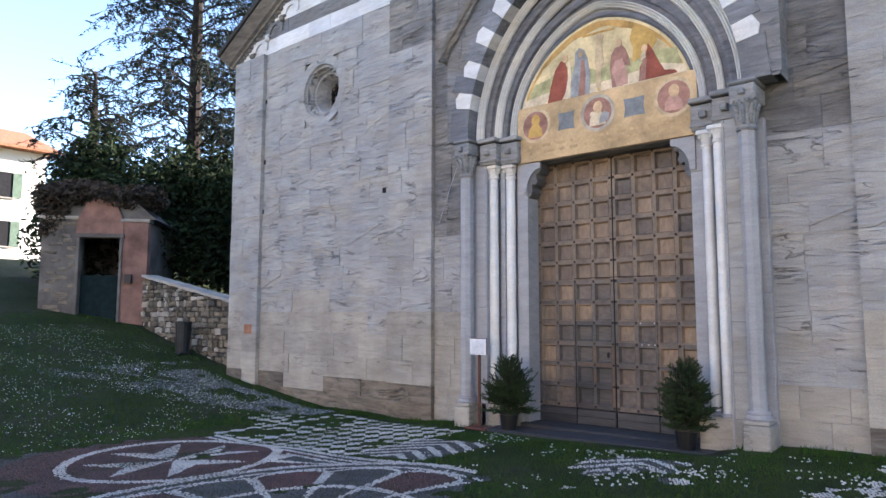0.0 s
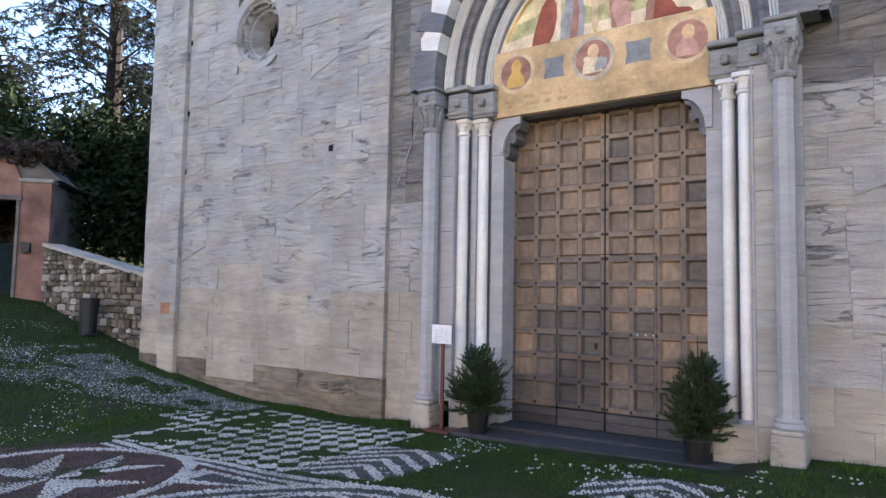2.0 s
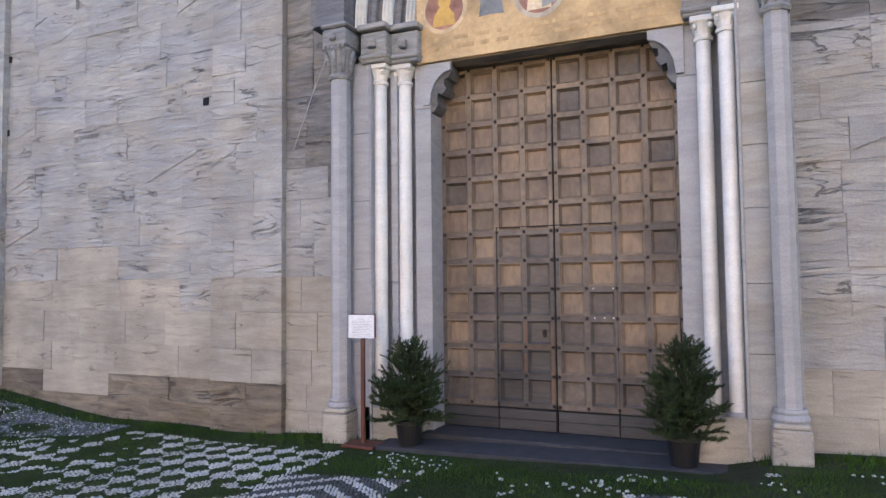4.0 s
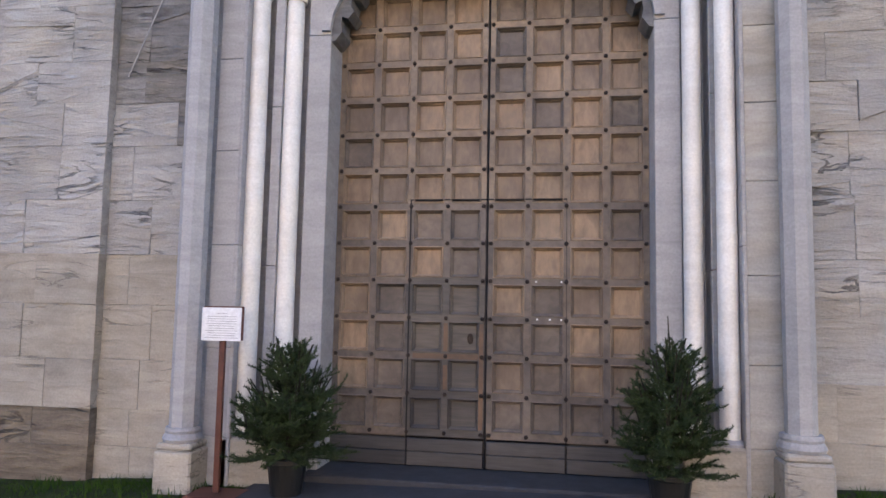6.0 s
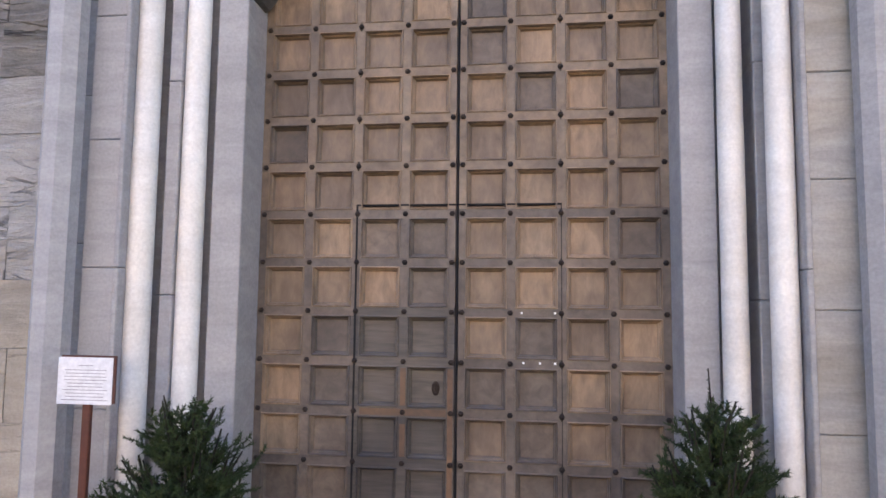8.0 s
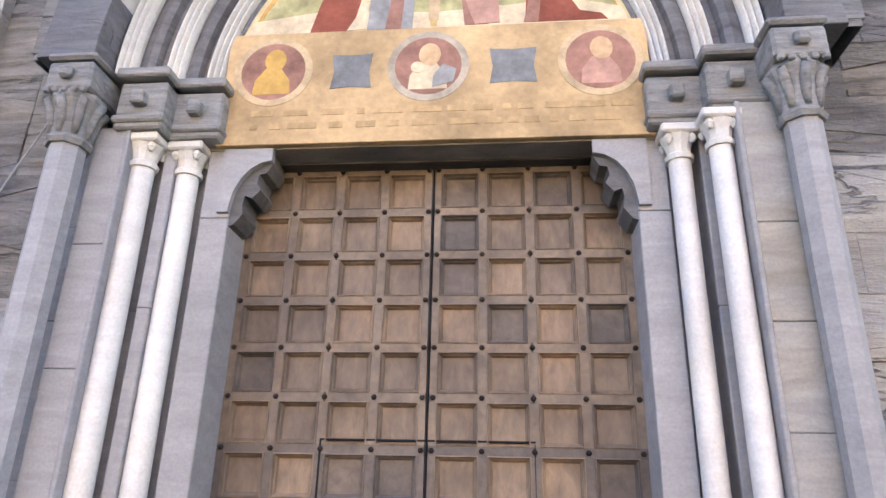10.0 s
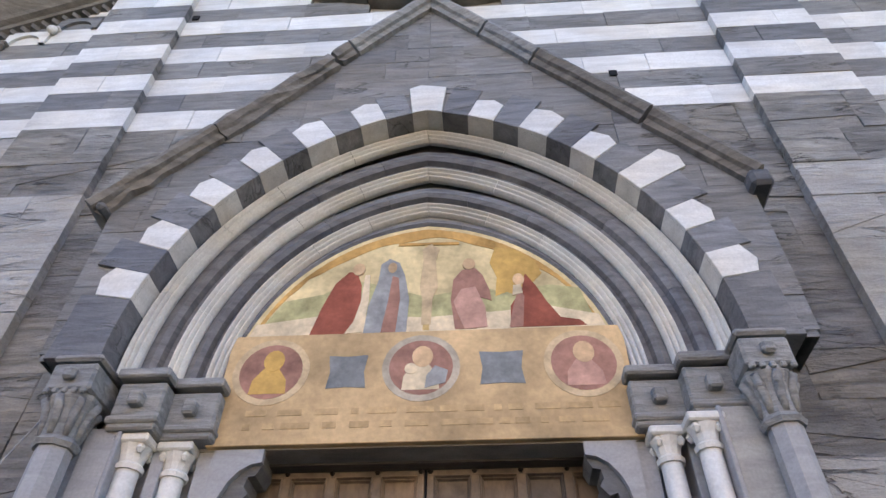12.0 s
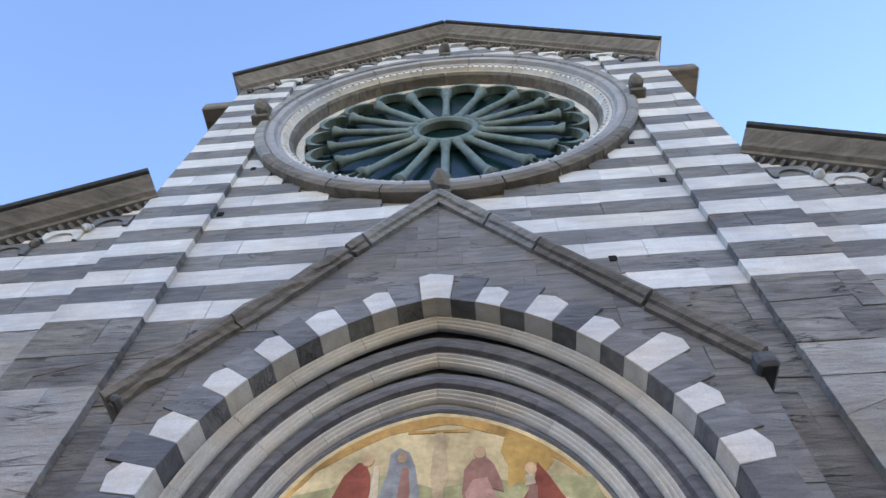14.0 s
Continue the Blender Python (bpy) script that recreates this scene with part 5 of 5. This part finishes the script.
for x, y in grass_spots:
    n = noise.noise((x * 1.1, y * 1.1, 2.2))
    for _ in range(2 if n > -0.1 else 1):
        blade(x + pr.uniform(-0.03, 0.03), y + pr.uniform(-0.03, 0.03), pr.uniform(0.014, 0.035) * (1.2 if n > 0.1 else 0.9), pr.uniform(0.003, 0.006))
for _ in range(9000):
    x, y = pr.uniform(-9.5, 3.5), -0.13 - abs(pr.gauss(0, 0.22))
    if abs(x) < 1.7 and y > -0.66 or -5 > x and pr.random() < 0.6:
        continue
    blade(x, y, pr.uniform(0.02, 0.09) * (1 if noise.noise((x * 2, 0, 3)) > 0 else 0.5), pr.uniform(0.004, 0.008))
for _ in range(26000):
    x, y = pr.uniform(-16, -5.5), pr.uniform(-7.5, 0.2)
    blade(x, y, pr.uniform(0.02, 0.06), pr.uniform(0.006, 0.012))
lawn = raw("lawn_grass", gv, gf, BLADE)
tagged(lawn, "short green winter grass growing through the paving", "grass", kind="stuff")

# ---------------------------------------------------------------- the slope beside the church
chapel = thing("small_chapel", "derelict little chapel of flaking pink plaster and grey stone", "chapel", at=pose(-16.6, -1.66, 0, 0, 0, 48.7))
CW, CB = 2.88, 1.1
part("wall", boxes((0, 0.95, 0, 0.35, CB, 4.35)), PLASTER_GREY, chapel, "grey stone wall with patches of plaster")
part("wall", boxes((2.19, CW, 0, 0.35, CB, 4.3)), PLASTER_PINK, chapel, "flaking pink and red plaster wall")
part("wall", boxes((0.95, 2.19, 0.0, 0.35, 3.92, 4.4)), PLASTER_GREY, chapel)
part("side_wall", boxes((0, 0.3, 0.35, 3.0, CB, 4.3), (CW - 0.3, CW, 0.35, 3.0, CB, 4.3), (0, CW, 2.8, 3.0, CB, 4.3)), PLASTER_GREY, chapel)
part("tympanum", prism([(0.93, 3.95), (2.21, 3.95), (2.2, 4.35), (1.98, 4.85), (1.57, 5.1), (1.18, 4.85), (0.94, 4.35)], -0.03, 0.3), PLASTER_PINK, chapel, "pointed pink plaster panel over the doorway")
part("lintel", boxes((0.9, 2.25, -0.06, 0.3, 3.83, 3.95), bevel=0.015), PLASTER_GREY, chapel)
for x in (0.95, 2.12):
    part("door_jamb", boxes((x, x + 0.08, -0.05, 0.3, CB, 3.83), bevel=0.012), PLASTER_GREY, chapel)
part("gate", boxes((1.03, 2.12, 0.2, 0.24, CB, 2.75), bevel=0.006), GREEN_DOOR, chapel, "low dark green gate in the doorway")
part("wall_top", boxes((-0.05, 0.98, -0.05, 0.4, 4.35, 4.45), bevel=0.02), WARM, chapel)
part("wall_top", boxes((2.12, CW + 0.05, -0.05, 0.4, 4.3, 4.4), bevel=0.02), WARM, chapel)
part("roof", prism([(-0.2, 4.4), (CW + 0.2, 4.4), (CW * 0.5 + 0.5, 5.35), (CW * 0.5 - 0.6, 5.35)], 0.1, 3.2), PLASTER_GREY, chapel)
part("letter_box", boxes((2.31, 2.5, -0.12, 0.0, 2.52, 2.78), bevel=0.01), BIN, chapel, "black metal box on the wall")
cr = random.Random(31)
for k in range(26):
    x, z = cr.uniform(0.02, 0.8), CB + 0.2 + 0.12 * k
    part("stone", boxes((x, min(0.93, x + cr.uniform(0.2, 0.45)), -0.02, 0.05, z, z + 0.11), bevel=0.015), RUBBLE, chapel)


def leaf_cloud(r, centre, radii, count, size, store_v, store_f, lumps=9, flat=1.0):
    """Small leaves gathered in lumps, with gaps between."""
    lump = []
    for _ in range(lumps):
        d = Vector((r.gauss(0, 1), r.gauss(0, 1), r.gauss(0, 1))).normalized() * r.uniform(0.35, 0.9)
        lump.append((Vector((d.x * radii[0], d.y * radii[1], d.z * radii[2])) + Vector(centre), r.uniform(0.3, 0.55)))
    for _ in range(count):
        c, s = lump[r.randrange(lumps)]
        d = Vector((r.gauss(0, 1), r.gauss(0, 1), r.gauss(0, 1))).normalized() * r.uniform(0.5, 1.05) * s
        p = c + Vector((d.x * radii[0], d.y * radii[1], d.z * radii[2] * flat))
        a = Vector((r.gauss(0, 1), r.gauss(0, 1), r.gauss(0, 0.7))).normalized() * size * r.uniform(0.6, 1.3)
        b = a.cross(Vector((r.gauss(0, 1), r.gauss(0, 1), r.gauss(0, 1)))).normalized() * size * 0.4
        i = len(store_v)
        store_v.extend((p - a, p + b, p + a, p - b))
        store_f.append((i, i + 1, i + 2, i + 3))


def evergreen(x, y, height, width, seed, label, count=6000):
    r = random.Random(seed)
    z = ground_z(x, y)
    t = thing("evergreen_tree", label, "tree", group="evergreens behind the chapel", at=pose(x, y, z - 0.1))
    bm = bmesh.new()
    tube(bm, [(0, 0, 0), (0.1, 0.05, height * 0.35), (0, 0.1, height * 0.8)], [0.22, 0.16, 0.05], 8)
    for k in range(9):
        a, zz = r.uniform(0, TAU), height * r.uniform(0.2, 0.7)
        e = Vector((math.cos(a) * width * 0.7, math.sin(a) * width * 0.7, zz + height * 0.15))
        tube(bm, [(0, 0, zz), e * 0.5 + Vector((0, 0, zz * 0.5)), e], [0.07, 0.05, 0.02], 5)
    part("trunk", bm, BARK, t)
    v, f = [], []
    leaf_cloud(r, (0, 0, height * 0.52), (width, width, height * 0.5), count, 0.13, v, f, 16)
    raw("crown", v, f, LEAF_DARK, t)
    return t


evergreen(-19.0, 0.5, 5.0, 1.6, 41, "dark rounded evergreen behind the small chapel")
evergreen(-18.0, 2.6, 5.2, 2.3, 42, "dark evergreen tree beyond the low stone wall", 7000)
evergreen(-20.5, 5.5, 6.0, 2.6, 43, "dark evergreen tree beyond the low stone wall", 7000)
evergreen(-16.2, 4.6, 5.4, 2.2, 44, "dark evergreen tree beside the church wall", 6500)
evergreen(-14.0, 4.6, 5.0, 1.8, 45, "dark evergreen tree beside the church wall", 5000)
evergreen(-24.5, 9.5, 7.5, 3.2, 46, "tall dark evergreen on the slope", 7500)
evergreen(-25.2, 3.6, 6.0, 2.0, 47, "dark evergreen on the slope behind the chapel", 7000)
evergreen(-15.0, 8.0, 8.0, 2.6, 48, "tall dark evergreen beside the church wall", 7000)


def conifer(x, y, height, seed, label, low, limb, count, droop=0.25):
    """A tall conifer with a straight trunk and thin drooping limbs that let the sky through."""
    r = random.Random(seed)
    t = thing("conifer_tree", label, "tree", at=pose(x, y, ground_z(x, y) - 0.1))
    part("trunk", tube(bmesh.new(), [(0, 0, 0), (0.1, 0, height * 0.3), (-0.05, 0.05, height * 0.65), (0, 0, height)], [0.36, 0.3, 0.2, 0.04], 10), BARK, t)
    bm = bmesh.new()
    v, f = [], []
    for k in range(count):
        zz = low + (height - low) * (k + r.random()) / count
        ln = limb * (1.05 - 0.75 * (zz - low) / (height - low)) * r.uniform(0.5, 1.1)
        a = r.uniform(0, TAU)
        pts = [Vector((math.cos(a) * ln * u, math.sin(a) * ln * u, zz + ln * (0.18 * math.sin(u * 3) - droop * u * u))) for u in (0, 0.25, 0.5, 0.75, 1)]
        tube(bm, pts, [0.05, 0.04, 0.03, 0.02, 0.008], 4)
        for j in range(int(ln * 7)):
            u = r.uniform(0.2, 1) * 4
            i = min(3, int(u))
            p = pts[i].lerp(pts[i + 1], u - i)
            sd = Vector((r.gauss(0, 0.5), r.gauss(0, 0.5), -r.uniform(0.1, 0.9))) * 0.8
            q = p + sd
            tube(bm, [p, q], [0.01, 0.004], 3)
            for _ in range(13):
                c = p.lerp(q, r.random())
                d = Vector((r.gauss(0, 1), r.gauss(0, 1), r.gauss(0, 0.6) - 0.3)).normalized() * r.uniform(0.12, 0.28)
                w = d.cross(Vector((r.gauss(0, 1), r.gauss(0, 1), r.gauss(0, 1)))).normalized() * 0.028
                n = len(v)
                v.extend((c - w, c + w, c + d))
                f.append((n, n + 1, n + 2))
    part("limb", bm, BARK, t)
    raw("crown", v, f, LEAF_CONIFER, t)
    return t


conifer(-23.3, 6.5, 22.0, 51, "tall thin conifer with drooping sparse branches", 5.0, 6.0, 150)
conifer(-27.0, 13.5, 24.0, 52, "tall conifer with drooping branches against the sky", 5.0, 5.4, 90)
conifer(-20.2, 1.0, 7.6, 53, "short broad conifer behind the small chapel", 3.2, 2.5, 34, 0.0)

iv, if_ = [], []
ir = random.Random(61)
ch = pose(-16.6, -1.66, 0, 0, 0, 48.7)
leaf_cloud(ir, (1.4, 0.9, 5.05), (1.75, 1.4, 0.62), 12000, 0.09, iv, if_, 26)
leaf_cloud(ir, (0.1, 0.2, 4.5), (0.5, 0.5, 0.8), 2500, 0.08, iv, if_, 8)
creeper = raw("dry_creeper", [ch @ Vector(p) for p in iv], if_, IVY_DRY)
tagged(creeper, "tangled dry brown creeper on the chapel roof", "creeper", kind="stuff")

low_wall = thing("low_wall", "low rubble stone wall climbing to the chapel", "wall", kind="structure")
# Near-black core: the shade between the stones is put into its colour.
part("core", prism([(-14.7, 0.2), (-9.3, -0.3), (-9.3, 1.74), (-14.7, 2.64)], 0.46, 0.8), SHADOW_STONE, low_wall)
wr = random.Random(77)
for z0, z1 in courses_between(0.0, 2.7, 0.1, 0.19, 8):
    x = -14.7
    while x < -9.45:
        w = wr.uniform(0.12, 0.36)
        top = min(z1, 0.16 - 0.17 * x)
        if top - z0 > 0.05:
            j = lambda k: wr.uniform(-k, k)
            g = wr.uniform(0.006, 0.02)
            stone_poly = [(x + g + j(0.02), z0 + g + j(0.02)), (x + w * 0.5 + j(0.04), z0 + g + j(0.02)), (x + w - g + j(0.02), z0 + g + j(0.025)), (x + w - g + j(0.03), top - g + j(0.02)), (x + w * 0.45 + j(0.05), top + j(0.02)), (x + g + j(0.03), top - g + j(0.02))]
            block(low_wall, stone_poly, 0.42 + j(0.03), 0.08, wr.choice((MOSSY, MOSSY, RUBBLE, RUBBLE, WARM)), rough=0.02, edge=0.014)
        x += w
for k in range(9):
    xa, xb = -14.7 + 0.58 * k, -14.7 + 0.58 * (k + 1) - 0.012
    sloped("coping_slab", xa, 0.19 - 0.17 * xa + rng.uniform(0, 0.03), xb, 0.19 - 0.17 * xb, [(0, 0.36), (0, 0.86), (0.07, 0.85), (0.07, 0.37)], WARM, low_wall)

bin_t = thing("litter_bin", "dark metal litter bin standing before the low wall", "bin", at=pose(-11.6, 0.02, ground_z(-11.6, 0) - 0.01))
part("body", lathe([(0.16, 0.04), (0.205, 0.76), (0.215, 0.78), (0.215, 0.82), (0.195, 0.82), (0.19, 0.76), (0.15, 0.06)], 16), BIN, bin_t)
part("foot", boxes((-0.16, 0.16, -0.16, 0.16, 0.0, 0.05), bevel=0.01), BIN, bin_t)

house = thing("town_house", "sunlit white house with a salmon base and green shutters", "house", at=pose(-40.5, 6.4, 1.0, 0, 0, 0))
part("wall", boxes((-12, 0, -26, 0, 3.4, 10.4)), WHITE_WALL, house)
part("base_wall", boxes((-12, 0.05, -26, 0.05, -1, 3.4)), ROSE_WALL, house, "salmon painted base wall")
part("roof", prism([(-13, 10.4), (0.8, 10.4), (0.8, 10.55), (-6, 13.0), (-13, 10.6)], -26.6, 0.6), TERRACOTTA, house, "terracotta tiled roof")
for r in range(2):
    for k in range(6):
        y, z = -2.2 - 3.2 * k, 4.6 + 2.9 * r
        w = thing("window", "", "")
        w.parent = house
        part("pane", boxes((0.0, 0.02, y - 0.45, y + 0.45, z, z + 1.5)), SHADOW_WOOD, w)
        part("shutter", boxes((0.02, 0.07, y - 0.95, y - 0.47, z, z + 1.5)), SHUTTER, w)
        part("shutter", boxes((0.02, 0.07, y + 0.47, y + 0.95, z, z + 1.5)), SHUTTER, w)
        part("sill", boxes((0.0, 0.12, y - 0.6, y + 0.6, z - 0.08, z)), WARM, w)

# unseen plain front, added to close the square and bounce sun onto the church
tagged(part("wall_square", boxes((-45, 45, -33, -32, -1, 12)), plain("ochre_bounce_render", (0.55, 0.46, 0.34), 0.9, 0, 0.15, 0.5)), "unseen pale wall added to close the square and bounce sunlight", "wall", kind="structure")

# putlog holes: near-black blocks set on the wall, their inner shade done as colour
for x, z, y in ((-8.27, 3.92, -0.0), (-8.27, 5.05, 0.0), (-8.27, 6.45, 0.0), (-4.42, 3.95, -0.0), (1.92, 8.2, 0.0), (-3.0, 11.5, 0.0), (-3.08, 10.0, 0.0), (2.96, 10.05, 0.0), (2.85, 11.4, 0.0)):
    tagged(part("putlog_hole", boxes((x - 0.042, x + 0.042, y - 0.012, y + 0.05, z - 0.045, z + 0.05)), SHADOW_WOOD), "small dark square scaffold hole in the wall", "wall hole", group="scaffold holes")
tagged(part("brick_patch", boxes((-8.75, -8.45, -0.097, -0.02, 1.2, 1.42), bevel=0.01), plain("red_brick", (0.42, 0.20, 0.12), 0.9)), "single red brick patched into the wall", "brick")

cable = tube(bmesh.new(), [(-3.05, -0.02, 3.2), (-2.75, -0.05, 3.85), (-2.42, -0.12, 4.42)], [0.006, 0.006, 0.006], 6)
tagged(part("cable", cable, LEAD), "thin pale cable strung beside the portal", "cable")

# ---------------------------------------------------------------- stones of the front, course by course
LES_BANDS = [b for b in BANDS if b[0] < 16.3]
low_1 = thing("wall_stones_1", "grey sandstone courses of the church front beside the door", "stonework", kind="structure")
lay(low_1, -AISLE_X + 1.12, -NAVE_X, COURSES, 0.0, lower_stone, (0.6, 1.35), holes=((*OCULUS, 0.58),), split=True)
les_1 = thing("pilaster_strip_1", "rough grey stone pilaster strip of the church front", "stonework", kind="structure")
lay(les_1, -NAVE_X, -LES_X, COURSES, LES_Y, strip_stone, (0.5, 1.2), depth=0.2, split=True)
les_c = thing("pilaster_strip_2", "smooth grey corner strip of the church front", "stonework", kind="structure")
lay(les_c, -AISLE_X, -AISLE_X + 1.12, COURSES, -0.09, lower_stone, (0.5, 1.1), depth=0.16)
mid = thing("wall_stones_2", "dark weathered stone courses around the portal", "stonework", kind="structure")
lay(mid, -LES_X, -2.2, COURSES, 0.0, lambda x, z: WARM if z < 1.8 else MIDWALL if z > 3.2 or rng.random() < 0.15 else WALL, (0.35, 0.9), split=True)
lay(mid, 2.2, LES_X, COURSES, 0.0, lambda x, z: WARM if z < 0.8 else MIDWALL if z > 3.6 else WALL, (0.35, 0.9), split=True)
lay(mid, -2.2, 2.2, [c for c in COURSES if c[0] > 5.0], 0.0, lambda x, z: MIDWALL, (0.5, 1.0), skip=deep_inside, split=True)
low_2 = thing("wall_stones_3", "grey sandstone courses beyond the portal", "stonework", kind="structure")
lay(low_2, LES_X, NAVE_X, COURSES, LES_Y, strip_stone, (0.5, 1.2), depth=0.2, split=True)
lay(low_2, NAVE_X, AISLE_X, COURSES, 0.0, lower_stone, (0.7, 1.5), split=True)
up = thing("banded_wall_1", "white marble and grey stone bands of the nave front", "stonework", kind="structure")
lay(up, -LES_X, LES_X, BANDS, 0.0, band_stone, (0.55, 1.05), NAVE_CUT, ((0, ROSE_Z, 3.2),), deep_inside)
up2 = thing("banded_wall_2", "white marble and grey stone bands of a nave strip", "stonework", kind="structure")
lay(up2, -NAVE_X, -LES_X, LES_BANDS, LES_Y, band_stone, (0.55, 1.3), NAVE_CUT, ((0, ROSE_Z, 3.2),), depth=0.2)
up3 = thing("banded_wall_3", "white marble and grey stone bands of a nave strip", "stonework", kind="structure")
lay(up3, LES_X, NAVE_X, LES_BANDS, LES_Y, band_stone, (0.55, 1.3), NAVE_CUT, ((0, ROSE_Z, 3.2),), depth=0.2)
up4 = thing("banded_wall_4", "white marble and grey stone bands of a side front", "stonework", kind="structure")
lay(up4, -AISLE_X, -NAVE_X, BANDS[:12], 0.0, band_stone, (0.6, 1.2), WALL_CUT)
up5 = thing("banded_wall_5", "white marble and grey stone bands of a side front", "stonework", kind="structure")
lay(up5, NAVE_X, AISLE_X, BANDS[:12], 0.0, band_stone, (0.6, 1.2), WALL_CUT)
